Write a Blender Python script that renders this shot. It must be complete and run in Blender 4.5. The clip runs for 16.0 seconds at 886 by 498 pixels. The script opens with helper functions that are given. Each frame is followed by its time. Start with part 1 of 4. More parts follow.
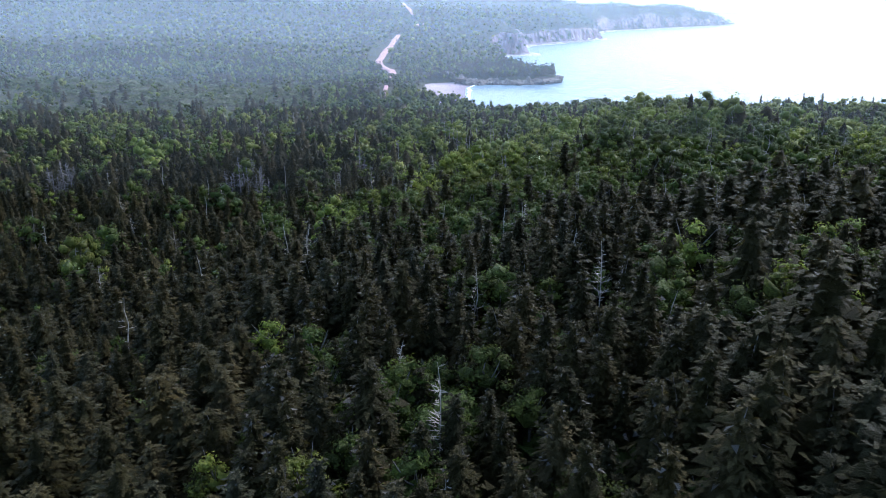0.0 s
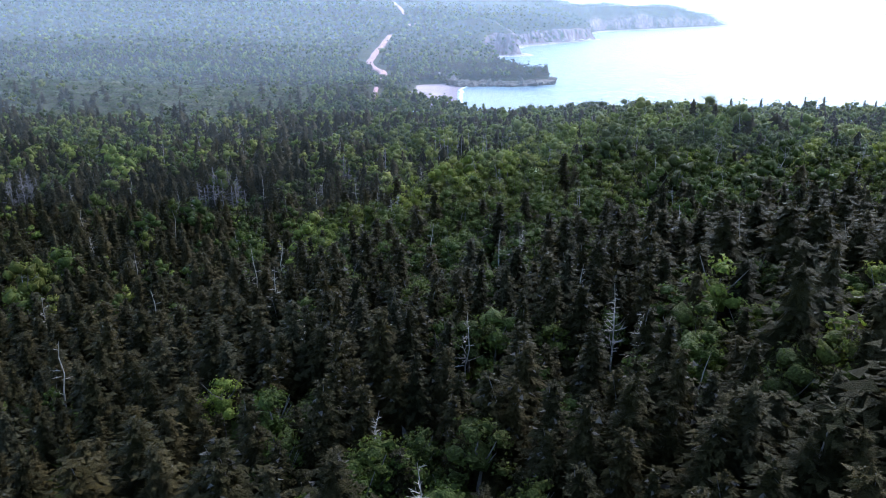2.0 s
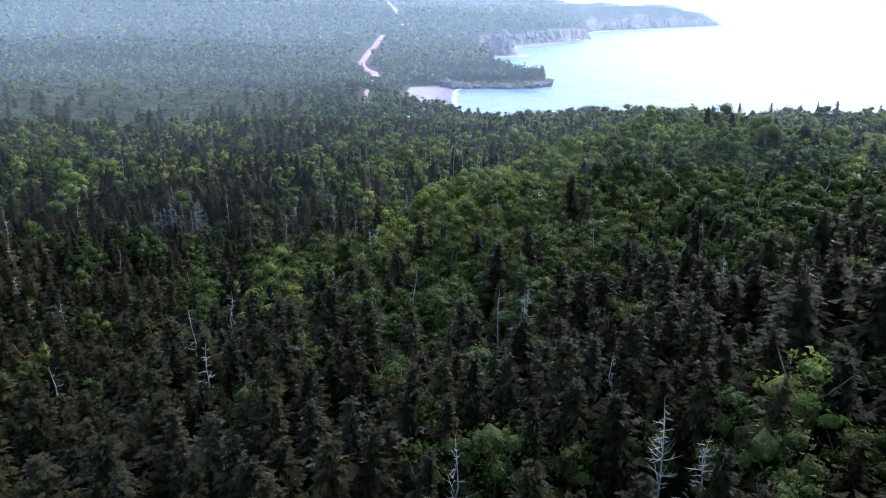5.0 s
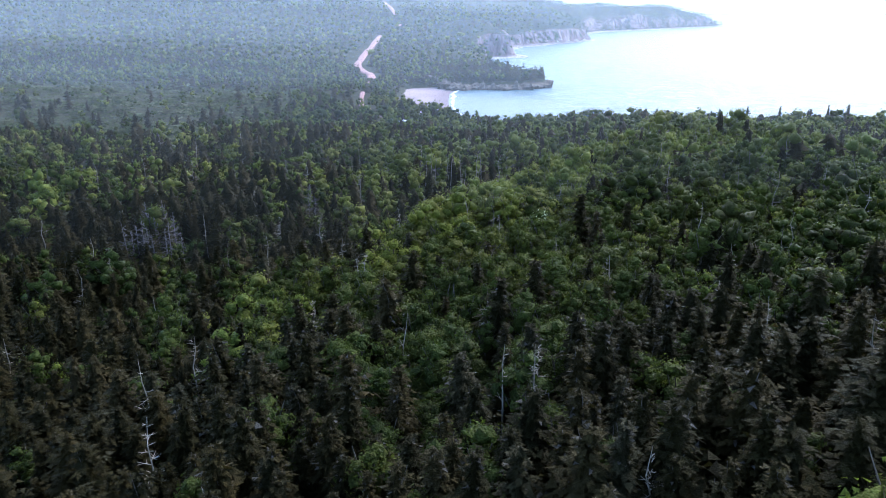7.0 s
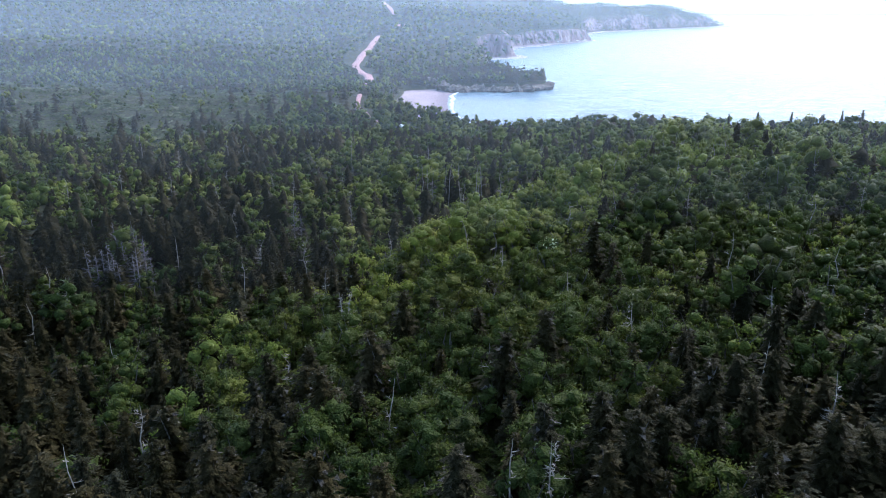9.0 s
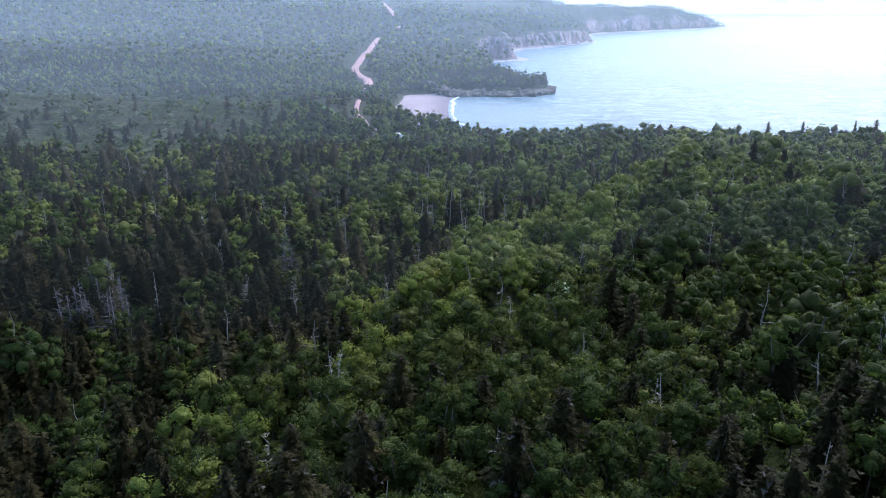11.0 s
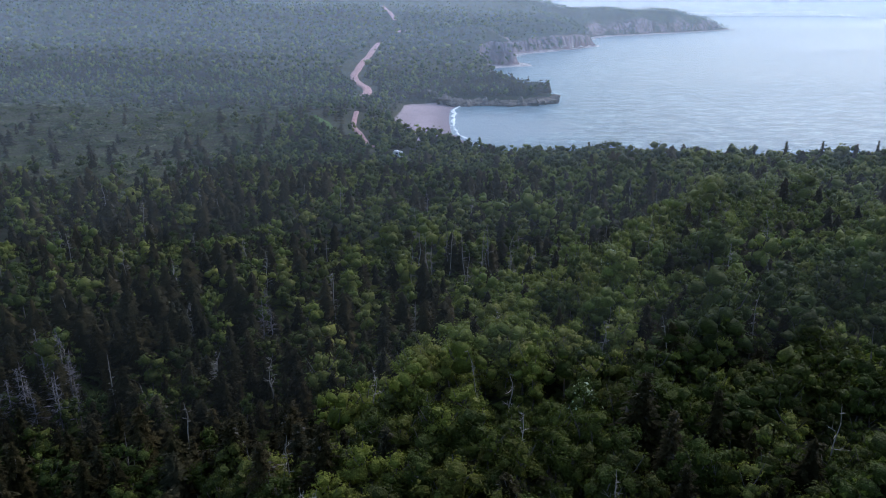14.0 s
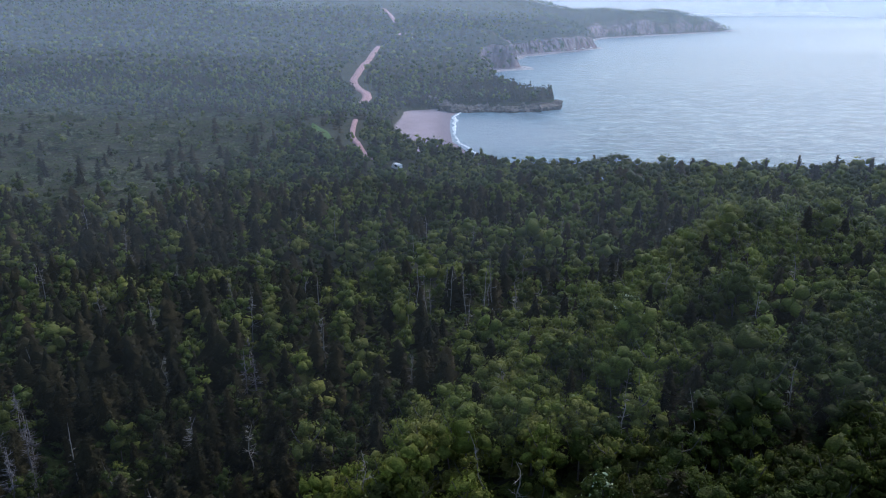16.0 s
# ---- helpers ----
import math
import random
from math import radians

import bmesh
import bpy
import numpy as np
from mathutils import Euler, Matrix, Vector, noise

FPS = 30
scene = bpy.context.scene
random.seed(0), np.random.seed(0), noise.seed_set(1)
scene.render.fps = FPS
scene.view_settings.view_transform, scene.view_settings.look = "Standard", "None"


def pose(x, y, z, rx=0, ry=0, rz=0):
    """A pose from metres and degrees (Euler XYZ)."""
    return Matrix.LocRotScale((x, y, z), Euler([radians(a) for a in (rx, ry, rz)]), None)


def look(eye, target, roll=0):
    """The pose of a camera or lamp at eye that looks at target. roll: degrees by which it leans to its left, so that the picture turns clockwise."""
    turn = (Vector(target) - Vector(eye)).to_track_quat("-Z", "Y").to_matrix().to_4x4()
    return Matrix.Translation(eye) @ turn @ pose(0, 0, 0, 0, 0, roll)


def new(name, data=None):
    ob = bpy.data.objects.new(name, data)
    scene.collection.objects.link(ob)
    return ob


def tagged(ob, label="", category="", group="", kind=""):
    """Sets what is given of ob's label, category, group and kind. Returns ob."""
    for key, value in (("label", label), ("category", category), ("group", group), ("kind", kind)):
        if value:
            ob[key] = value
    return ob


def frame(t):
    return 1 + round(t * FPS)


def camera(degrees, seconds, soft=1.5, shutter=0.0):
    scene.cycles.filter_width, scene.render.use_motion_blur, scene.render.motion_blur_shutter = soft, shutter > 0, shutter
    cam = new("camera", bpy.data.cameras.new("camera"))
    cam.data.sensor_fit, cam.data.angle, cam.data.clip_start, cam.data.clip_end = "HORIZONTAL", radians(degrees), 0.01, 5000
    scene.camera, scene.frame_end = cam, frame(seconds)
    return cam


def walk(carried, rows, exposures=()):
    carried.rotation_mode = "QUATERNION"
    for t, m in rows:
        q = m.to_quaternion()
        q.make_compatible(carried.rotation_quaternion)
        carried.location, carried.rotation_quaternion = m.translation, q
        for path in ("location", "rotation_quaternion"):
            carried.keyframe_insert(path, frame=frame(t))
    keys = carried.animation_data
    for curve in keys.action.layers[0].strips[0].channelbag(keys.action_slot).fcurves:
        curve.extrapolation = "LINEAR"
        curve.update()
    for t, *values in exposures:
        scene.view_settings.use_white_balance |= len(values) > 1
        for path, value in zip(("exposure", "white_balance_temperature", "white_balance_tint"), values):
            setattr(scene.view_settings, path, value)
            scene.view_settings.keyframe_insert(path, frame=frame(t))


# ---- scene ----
cam = camera(62.0, 16.0, 1.0)
PATH = [
    (0, (-1.445, -6.598, 68.679), (-1.484, -4.702, 68.042), -0.2),
    (1, (-1.313, -0.854, 68.707), (-1.34, 1.042, 68.07), -0.1),
    (2, (-1.087, 5.223, 68.635), (-1.105, 7.118, 67.998), -0.0),
    (3, (-0.74, 12.207, 68.488), (-0.752, 14.102, 67.851), -0.1),
    (4, (-0.459, 18.847, 68.402), (-0.467, 20.743, 67.764), -0.0),
    (6.5, (0.044, 33.602, 68.23), (0.043, 35.497, 67.593), -0.0),
    (7.5, (0.129, 39.706, 68.228), (0.13, 41.602, 67.591), 0.0),
    (8.5, (0.371, 46.026, 68.368), (0.373, 47.922, 67.731), 0.0),
    (9, (0.505, 49.122, 68.612), (0.507, 51.018, 67.974), 0.1),
    (11.5, (0.393, 61.881, 71.627), (0.394, 63.776, 70.989), 0.1),
    (12.5, (0.533, 67.613, 72.932), (0.533, 69.509, 72.294), 0.1),
    (13.5, (0.616, 73.226, 74.464), (0.615, 75.122, 73.827), 0.1),
    (14.5, (0.671, 78.679, 76.025), (0.669, 80.575, 75.39), 0.1),
    (15.5, (0.831, 84.146, 77.575), (0.826, 86.042, 76.939), 0.0),
    (16, (0.923, 86.95, 78.203), (0.918, 88.846, 77.568), 0.0),
]
walk(cam, [(t, look(e, a, r)) for t, e, a, r in PATH], [(0, 1.70, 5450, 10), (4, 1.70, 5450, 10), (9, 1.5, 5550, 10), (11.5, 1.2, 5550, 10), (13.5, 0.57, 5600, 10), (16, 0.5, 5600, 10)])

# ---------------------------------------------------------------- light
SUN_ELEVATION, SUN_TURN = 42.0, 35.0          # degrees above the horizon, degrees to the right of straight ahead
world = bpy.data.worlds.new("sky")
scene.world = world
world.use_nodes = True
wn = world.node_tree
sky = wn.nodes.new("ShaderNodeTexSky")
sky.sky_type = "NISHITA"
sky.sun_disc = False
sky.sun_elevation = radians(SUN_ELEVATION)
sky.sun_rotation = radians(SUN_TURN)
sky.air_density, sky.dust_density, sky.ozone_density = 1.2, 2.0, 1.5
wn.nodes["Background"].inputs["Strength"].default_value = 0.15
wn.links.new(sky.outputs["Color"], wn.nodes["Background"].inputs["Color"])
sun = new("sun", bpy.data.lights.new("sun", "SUN"))
sun.data.energy, sun.data.angle, sun.data.color = 1.15, radians(16), (1.0, 0.97, 0.93)
az, el = radians(SUN_TURN), radians(SUN_ELEVATION)
sun.matrix_world = look((math.sin(az) * math.cos(el) * 500, math.cos(az) * math.cos(el) * 500, math.sin(el) * 500), (0, 0, 0))

# ---------------------------------------------------------------- materials


def material(name, roughness=0.8):
    m = bpy.data.materials.new(name)
    m.use_nodes = True
    b = m.node_tree.nodes["Principled BSDF"]
    b.inputs["Roughness"].default_value = roughness
    b.inputs["Specular IOR Level"].default_value = 0.12
    return m, m.node_tree, b


def noise_node(nt, scale, detail=4.0, rough=0.55, coords=None):
    n = nt.nodes.new("ShaderNodeTexNoise")
    n.inputs["Scale"].default_value, n.inputs["Detail"].default_value, n.inputs["Roughness"].default_value = scale, detail, rough
    if coords is None:
        g = nt.nodes.new("ShaderNodeNewGeometry")
        coords = g.outputs["Position"]
    nt.links.new(coords, n.inputs["Vector"])
    return n.outputs["Fac"]


def ramp(nt, fac, stops, ease="LINEAR"):
    r = nt.nodes.new("ShaderNodeValToRGB")
    r.color_ramp.interpolation = ease
    while len(r.color_ramp.elements) < len(stops):
        r.color_ramp.elements.new(0.5)
    for e, (p, c) in zip(r.color_ramp.elements, stops):
        e.position, e.color = p, (*c, 1.0)
    nt.links.new(fac, r.inputs["Fac"])
    return r.outputs["Color"]


def blend(nt, fac, a, b, mode="MIX"):
    n = nt.nodes.new("ShaderNodeMix")
    n.data_type, n.blend_type = "RGBA", mode
    for sock, v in ((n.inputs[0], fac), (n.inputs[6], a), (n.inputs[7], b)):
        if isinstance(v, (int, float)):
            sock.default_value = v
        elif isinstance(v, tuple):
            sock.default_value = (*v, 1.0)
        else:
            nt.links.new(v, sock)
    return n.outputs[2]


def calc(nt, op, a, b=0.0, c=None):
    n = nt.nodes.new("ShaderNodeMath")
    n.operation = op
    for i, v in enumerate((a, b) if c is None else (a, b, c)):
        if isinstance(v, (int, float)):
            n.inputs[i].default_value = v
        else:
            nt.links.new(v, n.inputs[i])
    return n.outputs[0]


def relief(nt, b, height, strength=0.4, distance=0.2):
    n = nt.nodes.new("ShaderNodeBump")
    n.inputs["Strength"].default_value, n.inputs["Distance"].default_value = strength, distance
    nt.links.new(height, n.inputs["Height"])
    nt.links.new(n.outputs["Normal"], b.inputs["Normal"])


def spread(nt, fac, low, high):
    n = nt.nodes.new("ShaderNodeMapRange")
    n.inputs["From Min"].default_value, n.inputs["From Max"].default_value = low, high
    n.interpolation_type = "SMOOTHSTEP"
    nt.links.new(fac, n.inputs["Value"])
    return n.outputs["Result"]


def foliage(name, stops, patch, gloss=0.55, bare=None, leaf=6.0, dry_from=1.0, sheen=0.06, thin=0.3):
    """Leaves or needles: a hue for each tree, a shade for each spray, broad patches over the land; thin leaves let light through."""
    m, nt, b = material(name, gloss)
    b.inputs["Specular IOR Level"].default_value = sheen
    oi, at, ge, dome = (nt.nodes.new(k) for k in ("ShaderNodeObjectInfo", "ShaderNodeAttribute", "ShaderNodeNewGeometry", "ShaderNodeAttribute"))
    at.attribute_name, dome.attribute_name = "tint", "dome"
    tree = calc(nt, "FRACT", calc(nt, "ADD", oi.outputs["Random"], at.outputs["Fac"]))
    hue = ramp(nt, tree, stops)
    broad = noise_node(nt, 0.018, 3.0)
    hue = blend(nt, spread(nt, broad, 0.4, 0.65), hue, blend(nt, 1.0, hue, patch, "MULTIPLY"))
    cells = nt.nodes.new("ShaderNodeTexVoronoi")
    cells.inputs["Scale"].default_value = leaf
    nt.links.new(ge.outputs["Position"], cells.inputs["Vector"])
    one = nt.nodes.new("ShaderNodeSeparateColor")
    nt.links.new(cells.outputs["Color"], one.inputs[0])
    spray = calc(nt, "MULTIPLY", calc(nt, "MULTIPLY_ADD", ge.outputs["Random Per Island"], 0.4, 0.8), calc(nt, "MULTIPLY_ADD", one.outputs[0], 0.5, 0.75))
    turn, lean, whole, unit = (nt.nodes.new(k) for k in ("ShaderNodeVectorTransform", "ShaderNodeVectorMath", "ShaderNodeVectorMath", "ShaderNodeVectorMath"))
    turn.vector_type, turn.convert_from, turn.convert_to = "NORMAL", "OBJECT", "WORLD"
    lean.operation, whole.operation, unit.operation = "SCALE", "ADD", "NORMALIZE"
    lean.inputs["Scale"].default_value = 1.5
    nt.links.new(dome.outputs["Vector"], turn.inputs[0])
    nt.links.new(turn.outputs[0], lean.inputs[0])
    nt.links.new(lean.outputs[0], whole.inputs[0])
    nt.links.new(ge.outputs["Normal"], whole.inputs[1])
    nt.links.new(whole.outputs[0], unit.inputs[0])
    bump = nt.nodes.new("ShaderNodeBump")
    bump.inputs["Strength"].default_value, bump.inputs["Distance"].default_value = 0.6, 0.25
    nt.links.new(calc(nt, "SUBTRACT", 1.0, cells.outputs["Distance"]), bump.inputs["Height"])
    nt.links.new(unit.outputs[0], bump.inputs["Normal"])
    nt.links.new(bump.outputs[0], b.inputs["Normal"])
    v = nt.nodes.new("ShaderNodeHueSaturation")
    nt.links.new(hue, v.inputs["Color"])
    nt.links.new(spray, v.inputs["Value"])
    colour = v.outputs["Color"]
    if bare:
        dry = calc(nt, "GREATER_THAN", calc(nt, "MULTIPLY_ADD", tree, 0.05, ge.outputs["Random Per Island"]), dry_from)
        colour = blend(nt, dry, colour, bare)
    nt.links.new(colour, b.inputs["Base Color"])
    through_leaf, both = nt.nodes.new("ShaderNodeBsdfTranslucent"), nt.nodes.new("ShaderNodeMixShader")
    nt.links.new(blend(nt, 1.0, colour, (1.1, 1.3, 0.75), "MULTIPLY"), through_leaf.inputs["Color"])
    both.inputs[0].default_value = thin
    nt.links.new(b.outputs[0], both.inputs[1])
    nt.links.new(through_leaf.outputs[0], both.inputs[2])
    nt.links.new(both.outputs[0], nt.nodes["Material Output"].inputs["Surface"])
    return m


SPRUCE_HUES = [(0.0, (0.0193, 0.0173, 0.0061)), (0.25, (0.0290, 0.0240, 0.0074)), (0.5, (0.0252, 0.0214, 0.0074)),
               (0.7, (0.0415, 0.0314, 0.0097)), (0.88, (0.0483, 0.0379, 0.0144)), (1.0, (0.0347, 0.0330, 0.0166))]
NEEDLES = foliage("spruce_needles", SPRUCE_HUES, (0.85, 0.88, 0.9), 0.6, None, 13.0, 1.0, 0.05, 0.1)
DRY_NEEDLES = foliage("spruce_needles_with_dry_twigs", SPRUCE_HUES, (0.85, 0.88, 0.9), 0.6, (0.085, 0.075, 0.062), 13.0, 0.99, 0.05, 0.1)
LEAVES = foliage("broad_leaves", [(0.0, (0.0461, 0.0551, 0.0115)), (0.35, (0.0566, 0.0691, 0.0136)), (0.6, (0.0671, 0.0768, 0.0136)),
                                  (0.8, (0.0513, 0.0551, 0.0136)), (0.93, (0.0868, 0.0883, 0.0157)), (1.0, (0.0683, 0.0755, 0.0147))], (0.76, 0.84, 0.92))
# yellower leaves; the extra brightness is light on the canopy put into the colour
BRIGHT_ALDER = foliage("brightened_alder_leaves", [(0.0, (0.1126, 0.1249, 0.0240)), (0.35, (0.1408, 0.1542, 0.0261)), (0.6, (0.1634, 0.1614, 0.0294)), (0.85, (0.1251, 0.1264, 0.0294)), (1.0, (0.1857, 0.1739, 0.0349))], (0.82, 0.9, 0.95))
SHRUB = foliage("bog_shrub", [(0.0, (0.040, 0.050, 0.022)), (0.3, (0.080, 0.090, 0.040)), (0.6, (0.072, 0.066, 0.042)), (0.85, (0.115, 0.118, 0.066)), (1.0, (0.150, 0.145, 0.095))], (0.8, 0.85, 0.8), 0.8, None, 2.5)
BLOSSOM = foliage("pale_blossom", [(0.0, (0.06, 0.085, 0.02)), (1.0, (0.08, 0.10, 0.03))], (1.0, 1.0, 1.0), 0.6, (0.52, 0.56, 0.36), 6.0, 0.62)

BARK, nt, b = material("bark", 0.9)
c = ramp(nt, noise_node(nt, 6.0), [(0.3, (0.07, 0.06, 0.05)), (0.7, (0.17, 0.15, 0.13))])
nt.links.new(c, b.inputs["Base Color"])
relief(nt, b, noise_node(nt, 14.0), 0.6, 0.05)

DEADWOOD, nt, b = material("weathered_deadwood", 0.85)
c = ramp(nt, noise_node(nt, 3.5), [(0.25, (0.15, 0.125, 0.10)), (0.5, (0.27, 0.23, 0.185)), (0.75, (0.40, 0.35, 0.29))])
nt.links.new(c, b.inputs["Base Color"])
relief(nt, b, noise_node(nt, 20.0), 0.5, 0.03)

GREY_TWIGS, nt, b = material("grey_twigs", 0.9)
c = ramp(nt, noise_node(nt, 2.5), [(0.3, (0.09, 0.08, 0.078)), (0.7, (0.21, 0.185, 0.18))])
nt.links.new(c, b.inputs["Base Color"])

# ground: forest litter, red rock on steep faces, pinkish sand by the water
GROUND, nt, b = material("land", 0.95)
geo = nt.nodes.new("ShaderNodeNewGeometry")
pos, nor = nt.nodes.new("ShaderNodeSeparateXYZ"), nt.nodes.new("ShaderNodeSeparateXYZ")
nt.links.new(geo.outputs["Position"], pos.inputs[0])
nt.links.new(geo.outputs["Normal"], nor.inputs[0])
litter = ramp(nt, noise_node(nt, 0.25, 6.0), [(0.3, (0.030, 0.032, 0.016)), (0.55, (0.048, 0.048, 0.026)), (0.75, (0.066, 0.058, 0.036))])
stretch = nt.nodes.new("ShaderNodeMapping")
stretch.inputs["Scale"].default_value = (0.14, 0.14, 0.035)
nt.links.new(geo.outputs["Position"], stretch.inputs["Vector"])
strata = noise_node(nt, 1.0, 6.0, 0.65, stretch.outputs["Vector"])
rock = ramp(nt, strata, [(0.34, (0.085, 0.058, 0.064)), (0.5, (0.21, 0.148, 0.155)), (0.68, (0.38, 0.29, 0.29))])
rock = blend(nt, spread(nt, noise_node(nt, 0.09, 5.0), 0.52, 0.68), rock, (0.06, 0.075, 0.035))
sand = ramp(nt, noise_node(nt, 0.06, 5.0), [(0.3, (0.30, 0.235, 0.25)), (0.6, (0.38, 0.30, 0.31)), (0.8, (0.44, 0.36, 0.36))])
wet = spread(nt, pos.outputs["Z"], 0.9, 0.1)
sand = blend(nt, wet, sand, (0.25, 0.20, 0.22))
steep = spread(nt, nor.outputs["Z"], 0.90, 0.72)
low = spread(nt, calc(nt, "ADD", pos.outputs["Z"], calc(nt, "MULTIPLY", noise_node(nt, 0.1), 1.2)), 3.2, 2.6)
c = blend(nt, steep, litter, rock)
c = blend(nt, calc(nt, "MULTIPLY", low, calc(nt, "SUBTRACT", 1.0, steep)), c, sand)
nt.links.new(c, b.inputs["Base Color"])
relief(nt, b, noise_node(nt, 0.6, 8.0), 0.7, 0.8)

GRAVEL, nt, b = material("red_gravel", 0.95)
c = ramp(nt, noise_node(nt, 0.35, 6.0), [(0.3, (0.36, 0.20, 0.19)), (0.7, (0.50, 0.31, 0.30))])
nt.links.new(c, b.inputs["Base Color"])
relief(nt, b, noise_node(nt, 8.0), 0.4, 0.05)

TURF, nt, b = material("meadow_turf", 0.9)
c = ramp(nt, noise_node(nt, 0.4, 5.0), [(0.3, (0.055, 0.095, 0.02)), (0.7, (0.105, 0.16, 0.035))])
nt.links.new(c, b.inputs["Base Color"])
relief(nt, b, noise_node(nt, 3.0), 0.6, 0.2)

ROCK, nt, b = material("shore_rock", 0.85)
c = ramp(nt, noise_node(nt, 0.5, 6.0), [(0.3, (0.06, 0.048, 0.042)), (0.55, (0.17, 0.135, 0.115)), (0.8, (0.33, 0.28, 0.25))])
nt.links.new(c, b.inputs["Base Color"])
relief(nt, b, noise_node(nt, 1.5), 0.8, 0.4)

SHINGLE, nt, b = material("pale_shingle", 0.9)
c = ramp(nt, noise_node(nt, 0.4, 6.0), [(0.3, (0.42, 0.37, 0.36)), (0.7, (0.66, 0.61, 0.59))])
nt.links.new(c, b.inputs["Base Color"])
relief(nt, b, noise_node(nt, 2.0), 0.6, 0.3)

SEA, nt, b = material("sea_water", 0.3)
b.inputs["IOR"].default_value = 1.333
b.inputs["Specular IOR Level"].default_value = 0.31
geo = nt.nodes.new("ShaderNodeNewGeometry")
swell = nt.nodes.new("ShaderNodeMapping")
swell.inputs["Rotation"].default_value = (0, 0, radians(-14))
swell.inputs["Scale"].default_value = (0.05, 0.09, 0.05)
nt.links.new(geo.outputs["Position"], swell.inputs["Vector"])
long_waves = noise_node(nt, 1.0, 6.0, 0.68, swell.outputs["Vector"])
ripple = nt.nodes.new("ShaderNodeMapping")
ripple.inputs["Rotation"].default_value = (0, 0, radians(9))
ripple.inputs["Scale"].default_value = (0.16, 0.30, 0.1)
nt.links.new(geo.outputs["Position"], ripple.inputs["Vector"])
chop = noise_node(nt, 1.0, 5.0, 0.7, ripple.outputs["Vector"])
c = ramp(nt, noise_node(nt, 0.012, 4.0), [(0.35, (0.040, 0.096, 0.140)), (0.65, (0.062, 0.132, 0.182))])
# pale glints on swell and chop are painted into the water colour
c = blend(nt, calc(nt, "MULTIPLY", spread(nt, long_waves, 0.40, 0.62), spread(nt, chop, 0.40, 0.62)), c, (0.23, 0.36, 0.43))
cove = nt.nodes.new("ShaderNodeVectorMath")
cove.operation = "DISTANCE"
cove.inputs[1].default_value = (5.0, 545.0, 0.0)
nt.links.new(geo.outputs["Position"], cove.inputs[0])
shallow = calc(nt, "ADD", cove.outputs["Value"], calc(nt, "MULTIPLY", long_waves, 40.0))
c = blend(nt, calc(nt, "MULTIPLY", spread(nt, shallow, 120.0, 55.0), 0.75), c, (0.24, 0.29, 0.33))
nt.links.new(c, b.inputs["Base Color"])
relief(nt, b, calc(nt, "ADD", calc(nt, "MULTIPLY", long_waves, 1.6), calc(nt, "MULTIPLY", chop, 1.4)), 1.0, 1.0)

FOAM, nt, b = material("surf_foam", 0.7)
c = ramp(nt, noise_node(nt, 0.8, 6.0), [(0.3, (0.62, 0.66, 0.68)), (0.6, (0.86, 0.88, 0.88))])
nt.links.new(c, b.inputs["Base Color"])
relief(nt, b, noise_node(nt, 3.0), 0.5, 0.2)


def plain(name, colour, roughness, metal=0.0):
    m, nt, b = material(name, roughness)
    b.inputs["Metallic"].default_value = metal
    c = ramp(nt, noise_node(nt, 3.0), [(0.3, tuple(v * 0.9 for v in colour)), (0.7, colour)])
    nt.links.new(c, b.inputs["Base Color"])
    return m


WHITE_PAINT, RUBBER = plain("white_vehicle_paint", (0.86, 0.85, 0.82), 0.4), plain("tyre_rubber", (0.03, 0.03, 0.03), 0.8)
DARK_GLASS, STEEL = plain("dark_window_glass", (0.03, 0.04, 0.05), 0.08), plain("grey_steel", (0.4, 0.4, 0.42), 0.4, 1.0)


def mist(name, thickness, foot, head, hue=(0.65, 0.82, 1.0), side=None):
    """A see-through pale sheet in place of distance haze: it scatters a share of the light, densest between its foot
    and its head and, where side says so, out over the bay.
    """
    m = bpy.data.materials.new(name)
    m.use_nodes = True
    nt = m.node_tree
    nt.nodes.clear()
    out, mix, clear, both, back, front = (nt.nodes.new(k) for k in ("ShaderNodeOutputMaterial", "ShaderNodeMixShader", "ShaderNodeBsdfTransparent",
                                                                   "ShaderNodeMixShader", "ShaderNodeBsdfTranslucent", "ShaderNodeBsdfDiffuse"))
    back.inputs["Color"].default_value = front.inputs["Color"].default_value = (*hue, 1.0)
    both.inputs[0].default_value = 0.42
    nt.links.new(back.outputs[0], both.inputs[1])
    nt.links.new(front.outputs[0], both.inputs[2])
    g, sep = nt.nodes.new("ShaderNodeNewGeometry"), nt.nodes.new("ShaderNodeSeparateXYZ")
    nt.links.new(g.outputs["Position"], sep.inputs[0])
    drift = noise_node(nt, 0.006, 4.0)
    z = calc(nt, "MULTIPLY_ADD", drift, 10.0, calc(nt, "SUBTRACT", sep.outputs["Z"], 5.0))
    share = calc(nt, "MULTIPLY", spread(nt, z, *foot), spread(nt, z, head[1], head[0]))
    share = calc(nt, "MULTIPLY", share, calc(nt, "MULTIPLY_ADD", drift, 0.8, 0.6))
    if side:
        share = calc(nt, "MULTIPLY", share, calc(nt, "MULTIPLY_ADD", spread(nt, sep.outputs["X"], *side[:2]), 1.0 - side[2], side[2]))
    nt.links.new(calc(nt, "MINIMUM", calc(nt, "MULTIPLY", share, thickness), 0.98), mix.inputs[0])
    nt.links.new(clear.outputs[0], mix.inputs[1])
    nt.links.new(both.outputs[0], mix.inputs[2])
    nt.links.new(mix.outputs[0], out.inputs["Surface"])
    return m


# ---------------------------------------------------------------- the shape of the land
TABLE = np.random.RandomState(5).rand(256, 256)


